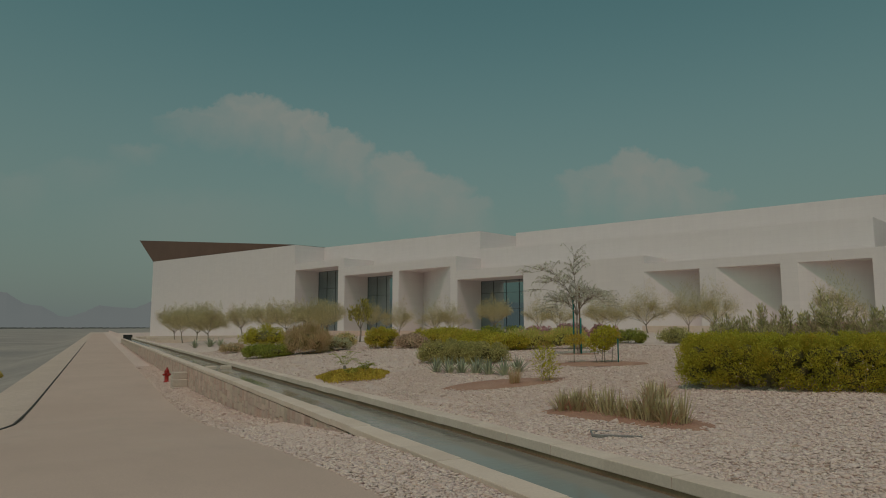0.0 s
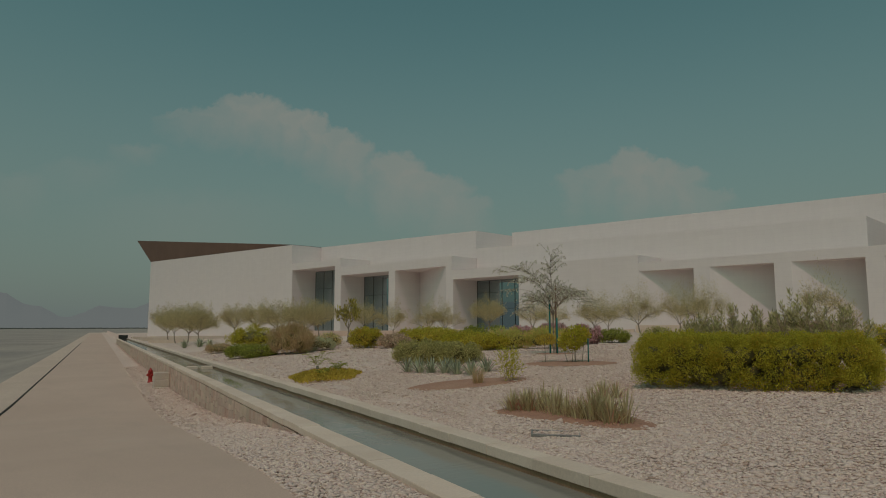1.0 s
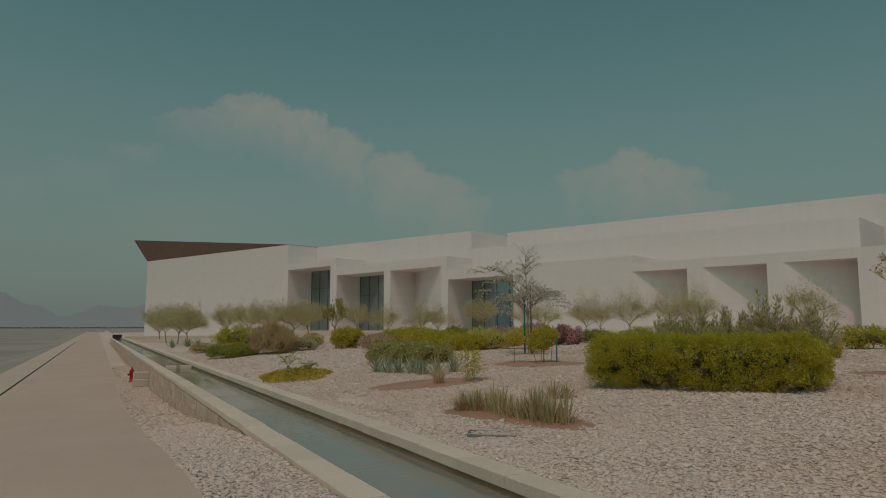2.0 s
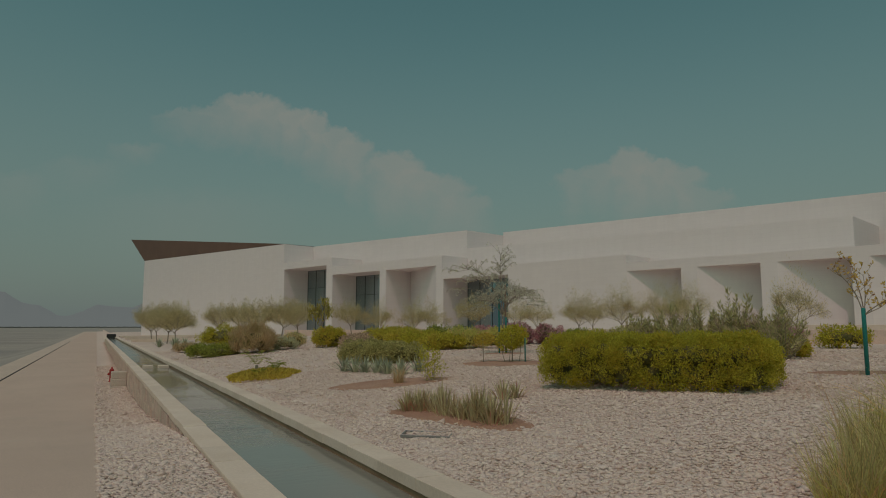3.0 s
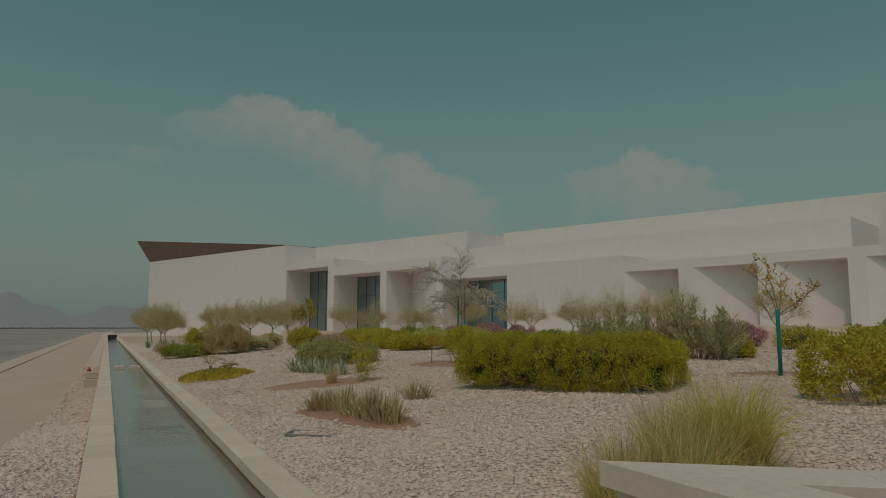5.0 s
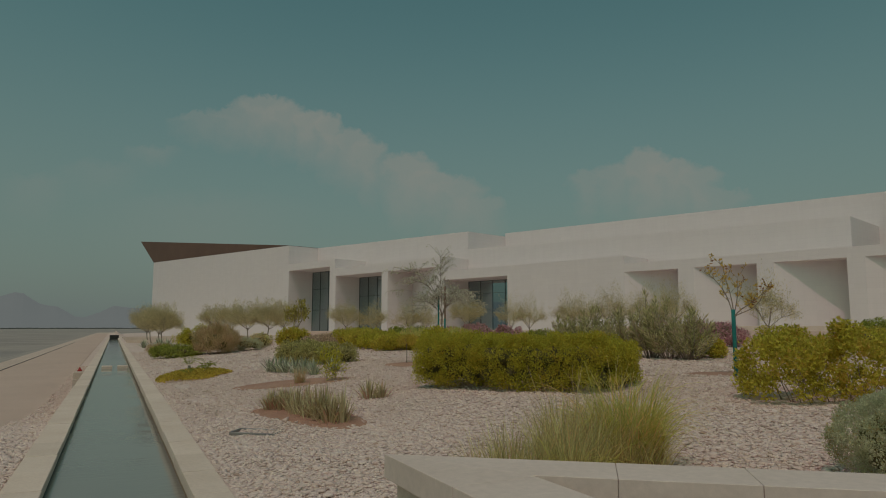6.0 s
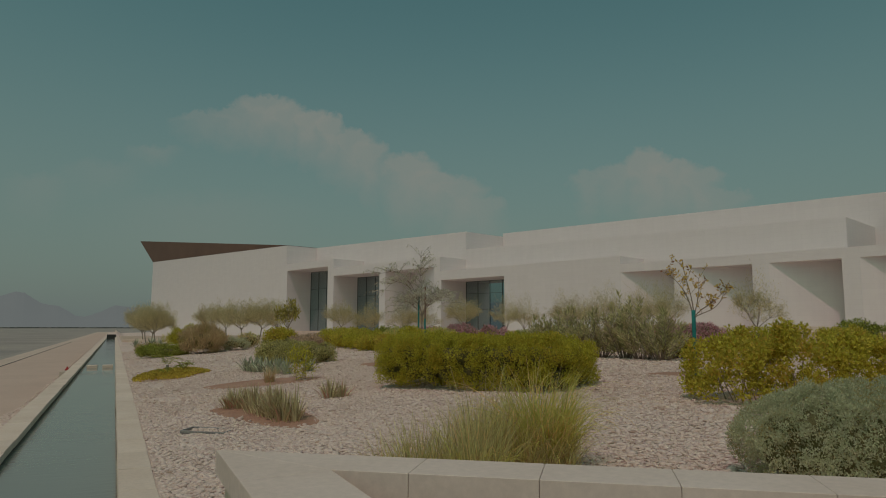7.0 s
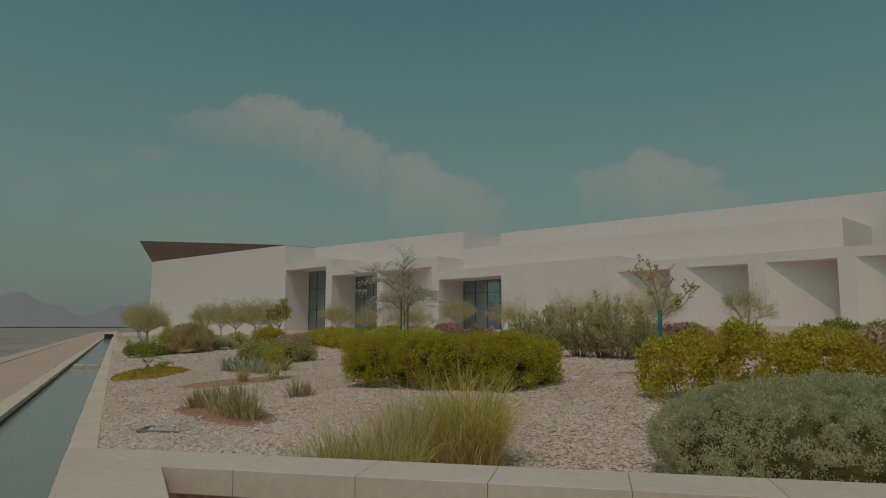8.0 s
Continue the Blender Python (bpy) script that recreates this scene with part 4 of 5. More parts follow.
def rosette(name, x, y, count, height, lean, width, mat, label, group, seed, thick=0.25, upright=0.5, category="succulent"):
    """A rosette of stout tapering leaves, channelled above."""
    r = random.Random(seed)
    ob = thing(name, pose(x, y, ground_at(x, y), 0, 0, r.uniform(0, 360)), label, category, group)
    verts, faces = [], []
    for k in range(count):
        a = k * 2.39996 + r.uniform(-0.25, 0.25)
        t0 = (k + 0.5) / count
        tilt = upright + (1 - upright) * t0 if lean else 1.0
        h, ln = height * r.uniform(0.75, 1.1) * (0.55 + 0.45 * t0), lean * (1.05 - t0 * 0.85) * r.uniform(0.8, 1.2)
        out, side = Vector((math.cos(a), math.sin(a), 0)), Vector((-math.sin(a), math.cos(a), 0))
        foot = out * 0.02 * (1 - t0) * count * 0.2
        base = len(verts)
        seg = 4
        for i in range(seg):
            t = i / seg
            p = foot + out * (ln * height * t ** 1.3) + Vector((0, 0, h * (t - 0.25 * ln * t * t)))
            w = width * (0.75 + 0.6 * t - 1.35 * t * t) * 0.5
            verts += [p - side * w + Vector((0, 0, w * thick)), p - out * w * thick * 2.0, p + side * w + Vector((0, 0, w * thick)), p + out * w * thick * 0.4]
        verts.append(foot + out * (ln * height) + Vector((0, 0, h * (1 - 0.25 * ln))))
        tip = len(verts) - 1
        for i in range(seg - 1):
            for j in range(4):
                q = (j + 1) % 4
                faces.append((base + 4 * i + j, base + 4 * i + q, base + 4 * i + 4 + q, base + 4 * i + 4 + j))
        for j in range(4):
            faces.append((base + 4 * (seg - 1) + j, base + 4 * (seg - 1) + (j + 1) % 4, tip, tip))
    me = bpy.data.meshes.new("leaves")
    me.from_pydata([tuple(v) for v in verts], [], [f if f[2] != f[3] else f[:3] for f in faces])
    me.update()
    part("leaves", me, mat, ob)
    return ob


def oleander(x, y, height, spread, seed):
    """An oleander: many upright stems, each with whorls of narrow leaves up to a tuft at its tip."""
    r, rng = random.Random(seed), np.random.default_rng(seed)
    ob = thing("oleander", pose(x, y, ground_at(x, y), 0, 0, r.uniform(0, 360)), "tall dusty oleander with narrow grey-green leaves", "shrub", "oleanders")
    wood = bmesh.new()
    at, way = [], []
    for k in range(38):
        a, d = r.uniform(0, 6.283), r.random() ** 0.55
        h = height * (1.0 - 0.42 * d * d) * r.uniform(0.5, 1.05)
        foot = Vector((0.18 * math.cos(a) * d, 0.18 * math.sin(a) * d, -0.03))
        tip = Vector((spread * d * math.cos(a) + r.uniform(-0.08, 0.08), spread * d * math.sin(a) + r.uniform(-0.08, 0.08), h))
        limb(wood, foot, tip, 0.012, 0.004, 4, 0.06, seed * 100 + k)
        axis = (tip - foot).normalized()
        n = int(7 + 9 * h)
        for i in range(n):
            t = 0.22 + 0.78 * (i + 0.5) / n
            for q in range(4 if t > 0.93 else 3):
                b = 2.1 * i + 2.094 * q + r.uniform(-0.3, 0.3)
                out = Vector((math.cos(b), math.sin(b), 0))
                w = (axis * (1.15 if t > 0.85 else 0.75) + out * (0.55 if t > 0.93 else 0.9)).normalized()
                at.append(foot.lerp(tip, t))
                way.append(w)
    at, way = np.array([tuple(q) for q in at]), np.array([tuple(q) for q in way])
    at = at + rng.normal(size=at.shape) * 0.018
    L = 0.15 * rng.uniform(0.7, 1.25, len(at))
    part("foliage", leaf_mesh("foliage", at, way, L, L * 0.22, rng), L_OLEA, ob)
    tagged(part("woody_growth", wood, BARK, ob), kind="stuff")
    return ob


def arch(bm, pts, ra, rb, sides=5, steps=8):
    """A limb along a smooth curve through four control points; gives its centre line."""
    p0, p1, p2, p3 = (Vector(p) for p in pts)
    line = [p0 * (1 - t) ** 3 + p1 * 3 * t * (1 - t) ** 2 + p2 * 3 * t * t * (1 - t) + p3 * t ** 3 for t in (i / steps for i in range(steps + 1))]
    for i, (a, b) in enumerate(zip(line, line[1:])):
        limb(bm, a, b, ra + (rb - ra) * i / steps, ra + (rb - ra) * (i + 1) / steps, sides)
    return line


def young_tree(x, y, leaders, mat, label, seed, trunk, thick, twigs, reach, hang, leaf, per_twig):
    """A young staked tree with a few curved leaders and fine twigs that rise or hang."""
    r, rng = random.Random(seed), np.random.default_rng(seed)
    ob = thing("young_tree", pose(x, y, ground_at(x, y), 0, 0, -30), label, "tree")
    bm = bmesh.new()
    arch(bm, [(0, 0, -0.1), (0.01, 0.02, trunk * 0.4), (-0.02, 0.0, trunk * 0.7), (0, 0, trunk)], thick, thick * 0.75, 7)
    at, way = [], []
    for pts in leaders:
        line = arch(bm, [(0, 0, trunk - 0.04)] + list(pts), thick * 0.45, thick * 0.16)
        for k in range(twigs):
            i = r.randint(2, len(line) - 1)
            a = r.uniform(0, 6.283)
            ln = reach * r.uniform(0.5, 1.2)
            run = (line[i] - line[i - 1]).normalized() * 0.6 + Vector((math.cos(a), math.sin(a), 0.35))
            tip = line[i] + run.normalized() * ln
            twig = arch(bm, [line[i], line[i] + run * ln * 0.4, tip + Vector((0, 0, 0.1 * ln)), tip - Vector((0, 0, hang * ln))], thick * 0.16, thick * 0.07, 3, 6)
            for _ in range(per_twig):
                t = r.uniform(0.5, 5.999)
                j = int(t)
                at.append(twig[j].lerp(twig[j + 1], t - j))
                way.append((twig[j + 1] - twig[j]).normalized() * 0.6 + Vector((r.gauss(0, 0.7), r.gauss(0, 0.7), r.gauss(0, 0.6) - 0.4 * hang)))
    part("trunk", bm, BARK, ob)
    at, way = np.array([tuple(q) for q in at]), np.array([tuple(q) for q in way])
    L = leaf[0] * rng.uniform(0.65, 1.3, len(at))
    part("crown", leaf_mesh("crown", at, way, L, L * leaf[1], rng), mat, ob)
    return ob


def cycad(x, y, height, fronds, seed):
    """A little cycad: arching feather fronds from a short stem."""
    r, rng = random.Random(seed), np.random.default_rng(seed)
    ob = thing("cycad", pose(x, y, ground_at(x, y)), "small green cycad rising from golden ground cover", "cycad", "cycads")
    part("stem", lathe(bmesh.new(), [(0.05, -0.05), (0.06, 0.08), (0.04, height * 0.35)], 8), BARK, ob)
    at, way = [], []
    for k in range(fronds):
        a, up = k * 2.4, r.uniform(0.7, 1.4)
        out = Vector((math.cos(a), math.sin(a), 0))
        side = Vector((-math.sin(a), math.cos(a), 0))
        for i in range(16):
            t = (i + 1) / 16.0
            p = out * (0.5 * height * t) + Vector((0, 0, height * (0.35 + 0.75 * up * t - 0.55 * t * t)))
            for sgn in (-1, 1):
                at.append(p)
                way.append(side * sgn + out * 0.7 + Vector((0, 0, 0.15)))
    at, way = np.array([tuple(q) for q in at]), np.array([tuple(q) for q in way])
    part("fronds", leaf_mesh("fronds", at, way, 0.10 * rng.uniform(0.7, 1.1, len(at)), 0.013, rng), L_GREEN, ob)
    return ob


def soil_disc(x, y, rx, ry, yaw, label, seed):
    """A bare planting bed with a broken edge, slightly domed."""
    r = random.Random(seed)
    bm = bmesh.new()
    n = 40
    cs, sn = math.cos(radians(yaw)), math.sin(radians(yaw))
    rings = []
    for f, lift in ((1.0, 0.002), (0.95, 0.012), (0.6, 0.018), (0.25, 0.02)):
        ring = []
        for k in range(n):
            a = 2 * math.pi * k / n
            w = f * (1 + 0.07 * noise.noise(Vector((math.cos(a) * 1.6, math.sin(a) * 1.6, seed))))
            px, py = rx * w * math.cos(a), ry * w * math.sin(a)
            gx, gy = x + px * cs - py * sn, y + px * sn + py * cs
            ring.append(bm.verts.new((gx - x, gy - y, ground_at(gx, gy) - ground_at(x, y) + lift)))
        rings.append(ring)
    mid = bm.verts.new((0, 0, 0.02))
    for a, b in zip(rings, rings[1:]):
        for k in range(n):
            bm.faces.new((a[k], a[(k + 1) % n], b[(k + 1) % n], b[k])).smooth = True
    for k in range(n):
        bm.faces.new((rings[-1][k], rings[-1][(k + 1) % n], mid)).smooth = True
    ob = part("planting_bed", bm, SOIL, None)
    ob.location = (x, y, ground_at(x, y))
    return tagged(ob, label, "planting bed", "planting beds")


BEDS = [(7.16, 7.72, 0.5, 1.6, 12.5), (8.35, 12.45, 1.35, 0.75, -29.5), (12.35, 13.85, 0.85, 1.25, 30), (14.9, 6.1, 0.55, 0.95, 50), (14.95, 17.7, 0.7, 0.7, 0), (6.95, 18.1, 1.05, 1.8, -14)]


def heap(x0, x1, y0, y1, z1, size, seed, rz=None):
    """Lumps that fill a long rounded block, for clipped hedges."""
    r = random.Random(seed)
    out = []
    nx, ny, nz = max(1, round((x1 - x0) / size)), max(1, round((y1 - y0) / size)), max(1, round(z1 / size))
    for i in range(nx):
        for j in range(ny):
            for k in range(nz):
                h = size * 0.78
                x = x0 + h * 0.8 + (x1 - x0 - 1.6 * h) * (i / max(1, nx - 1) if nx > 1 else 0.5)
                y = y0 + h * 0.8 + (y1 - y0 - 1.6 * h) * (j / max(1, ny - 1) if ny > 1 else 0.5)
                z = (z1 - h * 0.9) * ((k + 0.9) / nz) if nz > 1 else z1 * 0.5
                out.append((x + r.uniform(-1, 1) * size * 0.1, y + r.uniform(-1, 1) * size * 0.1, z + r.uniform(-1, 1) * size * 0.08, h * r.uniform(0.92, 1.12), h * r.uniform(0.92, 1.12), (h if nz > 1 else z1 * 0.52) * r.uniform(0.92, 1.08)))
    return out


def plant_garden():
    # beds of bare soil
    for i, (x, y, rx, ry, yaw) in enumerate(BEDS[:5]):
        soil_disc(x, y, rx, ry, yaw, "round bed of bare reddish soil in pale gravel", i + 1)

    # the big clipped hedge
    a = math.degrees(math.atan2(4.95 - 8.85, 11.65 - 9.65))
    shrub("hedge", 10.65, 6.9, heap(-1.97, 1.62, -0.42, 1.2, 0.86, 0.42, 3), L_HEDGE, 90000, (0.038, 0.45), "dense clipped yellow-green hedge on pale gravel", "hedge", seed=3, yaw=a, upward=0.7, depth=0.5, spray=(1000, 0.12), core=0.5)
    # loose yellow-green hedge
    a = math.degrees(math.atan2(2.0 - 3.5, 14.6 - 11.5))
    shrub("hedge", 13.18, 2.19, heap(-1.7, 1.15, -0.2, 0.95, 0.74, 0.4, 8) + [(-1.4 + 0.33 * k, (0.0, 0.5)[k % 2], 0.19, 0.3, 0.26, 0.22) for k in range(8)] + [(-1.3 + 0.27 * k, 0.3 * math.sin(k * 2.1) + 0.35, 0.74 + 0.07 * math.sin(k * 3.7), 0.12, 0.12, 0.17) for k in range(9)], L_OPEN, 24000, (0.055, 0.55), "loose open yellow-green hedge with bare stems", "hedge", seed=8, yaw=a, upward=0.35, stems=34, stem=0.008, depth=0.95, core=0, spray=(330, 0.115))
    # round silver bush
    sage = [(0.06, 0, 0.28, 1.13, 0.95, 0.41), (-0.5, 0.1, 0.27, 0.6, 0.7, 0.37), (0.55, -0.3, 0.30, 0.75, 0.65, 0.38), (0.35, 0.4, 0.32, 0.75, 0.6, 0.38), (-0.25, -0.42, 0.26, 0.75, 0.5, 0.36), (1.0, 0.15, 0.26, 0.6, 0.65, 0.38)]
    shrub("bush", 9.81, -0.28, sage, L_SAGE, 110000, (0.022, 0.5), "dense rounded silvery sage bush behind the low wall", "bush", seed=12, yaw=-20, upward=0.8, depth=0.45, core=0.8, sink=0.05, spray=(430, 0.10, 0.35, 2000, 0.043), inner=CORE_SHADE)
    # oleanders
    rr = random.Random(4)
    for k in range(7):
        f = k / 6.0
        x, y = 16.8 + 0.9 * f + rr.uniform(-0.3, 0.3), 13.4 - 3.8 * f + rr.uniform(-0.2, 0.3)
        oleander(x, y, (1.2, 1.25, 1.35, 1.6, 1.8, 1.6, 1.4)[k], 0.75, 20 + k)
    # dull clipped hedge with agaves before it
    a = math.degrees(math.atan2(15.5 - 18.6, 10.35 - 9.25))
    shrub("hedge", 10.35, 17.9, heap(-1.45, 1.35, -0.15, 0.9, 0.62, 0.5, 14), L_DARK, 14000, (0.06, 0.45), "low dull green clipped hedge behind agaves", "hedge", seed=14, yaw=a, upward=0.6, depth=0.5, spray=(160, 0.15))
    for k, (x, y, h) in enumerate(((8.86, 16.4, 0.52), (8.93, 15.85, 0.55), (8.98, 15.3, 0.52), (9.08, 14.75, 0.52), (9.14, 14.25, 0.5), (9.26, 13.75, 0.5), (9.85, 14.0, 0.5), (9.45, 15.2, 0.45))):
        rosette("agave", x, y, 26, h, 0.75, 0.062, L_AGAVE, "blue-grey agave rosette in pale gravel", "agaves", 40 + k, upright=0.4)
    # strappy clump in the nearest bed
    rr = random.Random(9)
    for k in range(18):
        f = k / 17.0
        x, y = 6.93 + 0.47 * f + rr.uniform(-0.12, 0.12), 8.75 - 2.15 * f + 0.18 * math.sin(9 * f) + rr.uniform(-0.08, 0.08)
        rosette("aloe", x, y, rr.randint(22, 46), 0.56 * rr.uniform(0.65, 1.2), rr.uniform(0.35, 0.6), 0.030, L_ALOE, "upright dusty aloe clump in a reddish bed", "aloes", 60 + k, upright=0.7)
    rosette("aloe", 8.48, 8.30, 46, 0.40, 0.6, 0.03, L_ALOE, "small upright aloe on pale gravel", "aloes", 80, upright=0.6)
    rosette("aloe", 8.66, 8.20, 34, 0.34, 0.7, 0.03, L_ALOE, "small upright aloe on pale gravel", "aloes", 81, upright=0.6)
    rosette("aloe", 7.55, 8.75, 14, 0.40, 0.35, 0.05, L_ALOE, "upright dusty aloe clump in a reddish bed", "aloes", 82, upright=0.6)
    # thin shrub and dry tuft in the second bed
    shrub("shrub", 8.97, 11.80, [(0, 0, 0.38, 0.27, 0.27, 0.34), (0.14, 0.05, 0.26, 0.28, 0.2, 0.22), (-0.12, 0, 0.62, 0.17, 0.15, 0.2), (0.16, 0, 0.6, 0.12, 0.12, 0.18)], L_HEDGE, 620, (0.085, 0.24), "thin upright olive-brown shrub in a soil bed", seed=31, upward=0.7, depth=0.9, core=0, stems=5, stem=0.007)
    grass(8.42, 12.15, [(0, 0, 170, 0.10, 0.45, (10, 80), 0.008, L_STRAW)], "small dry straw-coloured grass tuft", 32)
    # two fountain grasses behind the low wall
    upright, loose, mop, flat, crown = (5, 65), (20, 95), (100, 195), (60, 130), (15, 125)
    grass(7.03, 1.52, [(-0.26, 0, 420, 0.22, 0.60, loose, 0.006, L_GRASS), (-0.05, 0.03, 480, 0.25, 0.70, upright, 0.006, L_GRASS), (0.24, 0, 460, 0.18, 0.80, upright, 0.006, L_GRASS), (0.24, -0.06, 260, 0.18, 0.78, mop, 0.008, L_GRASSY), (-0.25, 0, 70, 0.24, 0.62, upright, 0.006, L_STRAW),
                       (0.0, 0, 420, 0.38, 0.42, flat, 0.008, L_STRAW), (-0.05, -0.05, 360, 0.40, 0.50, flat, 0.007, L_GRASSY)], "spiky green fountain grass behind the low wall", 33)
    grass(7.86, 1.78, [(-0.28, 0, 360, 0.17, 0.78, upright, 0.006, L_GRASS), (-0.28, 0, 130, 0.2, 0.7, loose, 0.006, L_STRAW), (-0.02, -0.12, 560, 0.25, 0.68, loose, 0.006, L_GRASS), (0.24, -0.16, 360, 0.22, 0.55, loose, 0.006, L_GRASS), (0.22, 0.04, 620, 0.17, 0.98, crown, 0.008, L_GRASSY), (0.20, 0.04, 300, 0.16, 1.15, mop, 0.009, L_GRASSY),
                       (0.33, 0.0, 360, 0.12, 0.85, crown, 0.009, L_GRASSY), (0.05, 0.10, 160, 0.20, 0.95, mop, 0.008, L_GRASSY), (-0.1, 0.05, 40, 0.36, 1.0, (5, 30), 0.006, L_STRAW), (0.05, -0.05, 480, 0.42, 0.42, flat, 0.008, L_STRAW)], "golden-topped fountain grass behind the low wall", 34)
    # golden ground cover with two little cycads
    rng = np.random.default_rng(35)
    ob = thing("ground_cover", pose(7.1, 18.1, ground_at(7.1, 18.1), 0, 0, -14), "golden yellow ground cover mat on gravel", "ground cover")
    n = 7000
    q = rng.uniform(0, 2 * np.pi, n)
    rad = np.sqrt(rng.random(n)) * (1 + 0.08 * np.sin(5 * q + 1))
    pts = np.stack([0.98 * rad * np.cos(q), 1.7 * rad * np.sin(q), 0.02 + 0.16 * (1 - rad ** 3) * rng.random(n)], 1)
    pts[:, 2] += 0.075 * pts[:, 0]
    L = 0.07 * rng.uniform(0.6, 1.3, n)
    part("leaves", leaf_mesh("leaves", pts, rng.normal(size=(n, 3)) * 0.6 + np.array([0, 0, 0.8]), L, L * 0.5, rng), L_GOLD, ob)
    cycad(7.05, 18.6, 0.85, 13, 36)
    cycad(7.4, 17.9, 0.5, 14, 37)
    cycad(6.85, 17.6, 0.34, 10, 41)
    # shrubs in the middle distance
    def ball(x, y, w, h, mat, n, leaf, label, seed, **kw):
        r = random.Random(seed)
        lm = [(0, 0, h * 0.48, w * 0.42, w * 0.42, h * 0.5)]
        for k in range(6):
            t = 2 * math.pi * k / 6 + r.uniform(-0.3, 0.3)
            lm.append((w * 0.26 * math.cos(t), w * 0.26 * math.sin(t), h * r.uniform(0.38, 0.55), w * 0.26, w * 0.26, h * r.uniform(0.36, 0.46)))
        kw.setdefault("spray", (70, w * 0.11))
        kw.setdefault("depth", 0.5)
        return shrub("shrub", x, y, lm, mat, int(n * 1.2), leaf, label, seed=seed, **kw)

    ball(10.9, 42.0, 2.6, 1.3, L_HEDGE, 5000, (0.09, 0.5), "bright yellow-green clipped shrub on gravel", 50)
    ball(8.3, 31.4, 2.1, 0.48, L_GREEN, 6000, (0.08, 0.5), "low spreading dark green shrub mat", 51, upward=0.9)
    ball(9.95, 30.7, 2.2, 1.2, L_RED, 7500, (0.26, 0.07), "russet brown feathery shrub on gravel", 52, upward=1.3, depth=0.7)
    ball(8.35, 38.8, 1.3, 0.5, L_RED, 1500, (0.10, 0.25), "small dry brownish shrub on gravel", 53, upward=1.0)
    ball(11.5, 30.9, 1.3, 0.60, L_SAGE, 2500, (0.07, 0.4), "low grey-green shrub on gravel", 54)
    ball(12.4, 32.2, 1.1, 0.75, L_GRASS, 1800, (0.10, 0.3), "pale straw-green tufted shrub", 55, upward=1.2)
    ball(13.5, 30.2, 1.6, 0.95, L_OPEN, 3500, (0.10, 0.5), "bright yellow-green shrub with bare stems", 56, stems=5, depth=0.7, core=0.5)
    ball(14.15, 28.4, 1.5, 0.55, L_TWIGGY, 2500, (0.08, 0.6), "sparse pinkish twiggy shrub", 57, depth=0.7, core=0.4, stems=4)
    ball(15.2, 30.2, 1.4, 0.6, L_TWIGGY, 2500, (0.08, 0.6), "sparse pinkish twiggy shrub", 58, depth=0.7, core=0.5)
    for k, (x, y, w, h, mt) in enumerate(((16.6, 31.0, 2.2, 0.7, L_HEDGE), (16.4, 28.8, 2.4, 0.8, L_OPEN), (16.1, 26.6, 2.4, 0.72, L_OPEN), (15.9, 24.6, 2.2, 0.62, L_HEDGE), (15.2, 22.3, 1.7, 0.6, L_OPEN), (18.2, 32.4, 2.2, 0.8, L_HEDGE), (18.0, 27.0, 2.2, 0.85, L_GREEN))):
        ball(x, y, w, h, mt, 4200, (0.09, 0.5), "rounded yellow-green shrub in a long row", 90 + k)
    ball(16.5, 22.6, 1.9, 0.78, L_GRASSY, 3500, (0.12, 0.25), "pale gold grassy shrub", 99, upward=1.2)
    ball(17.4, 21.2, 1.6, 0.8, L_GRASSY, 2500, (0.12, 0.3), "pale gold grassy shrub", 100, upward=1.2)
    for k, (x, y, w, h) in enumerate(((19.2, 25.4, 1.5, 0.85), (20.4, 24.4, 1.6, 0.95), (21.6, 23.6, 1.4, 0.85), (24.2, 14.6, 1.6, 0.8), (25.4, 14.9, 1.5, 0.85), (23.9, 15.5, 1.3, 0.8))):
        ball(x, y, w, h, L_PINK, 3600, (0.10, 0.6), "magenta flowering bougainvillea mound", 110 + k, depth=0.6)
    for k, (x, y, w, h, mt, txt) in enumerate(((24.5, 12.0, 1.6, 0.75, L_HEDGE, "yellow-green shrub far across the gravel"), (27.6, 10.5, 1.5, 0.95, L_GREEN, "dark leafy shrub near the building"), (28.8, 9.6, 1.5, 0.9, L_GREEN, "dark leafy shrub near the building"),
                                            (26.0, 10.0, 1.5, 0.7, L_OPEN, "yellow-green shrub far across the gravel"), (19.3, 4.6, 1.0, 0.75, L_TWIGGY, "small twiggy grey shrub on gravel"), (27.0, 17.5, 2.2, 0.8, L_HEDGE, "yellow-green shrub far across the gravel"),
                                            (24.0, 24.5, 1.6, 0.6, L_GREEN, "dark leafy shrub beside bougainvillea"), (25.0, 22.5, 1.6, 0.65, L_DARK, "dark leafy shrub beside bougainvillea"), (18.6, 9.9, 1.0, 0.5, L_OPEN, "small yellow shrub by oleanders"))):
        ball(x, y, w, h, mt, 2600, (0.09, 0.45), txt, 130 + k, depth=0.6, core=0.5, stems=3)
    for k, (x, y) in enumerate(((8.75, 52.9), (9.7, 52.4), (10.3, 51.6), (10.0, 53.4))):
        rosette("agave", x, y, 24, 0.8, 0.85, 0.10, L_AGAVE, "blue-grey agave rosette in pale gravel", "agaves", 150 + k)
    ball(14.75, 1.42, 0.62, 0.62, L_TWIGGY, 900, (0.05, 0.4), "small twiggy brownish shrub by the loose hedge", 160, depth=0.9, core=0, stems=6, stem=0.007)
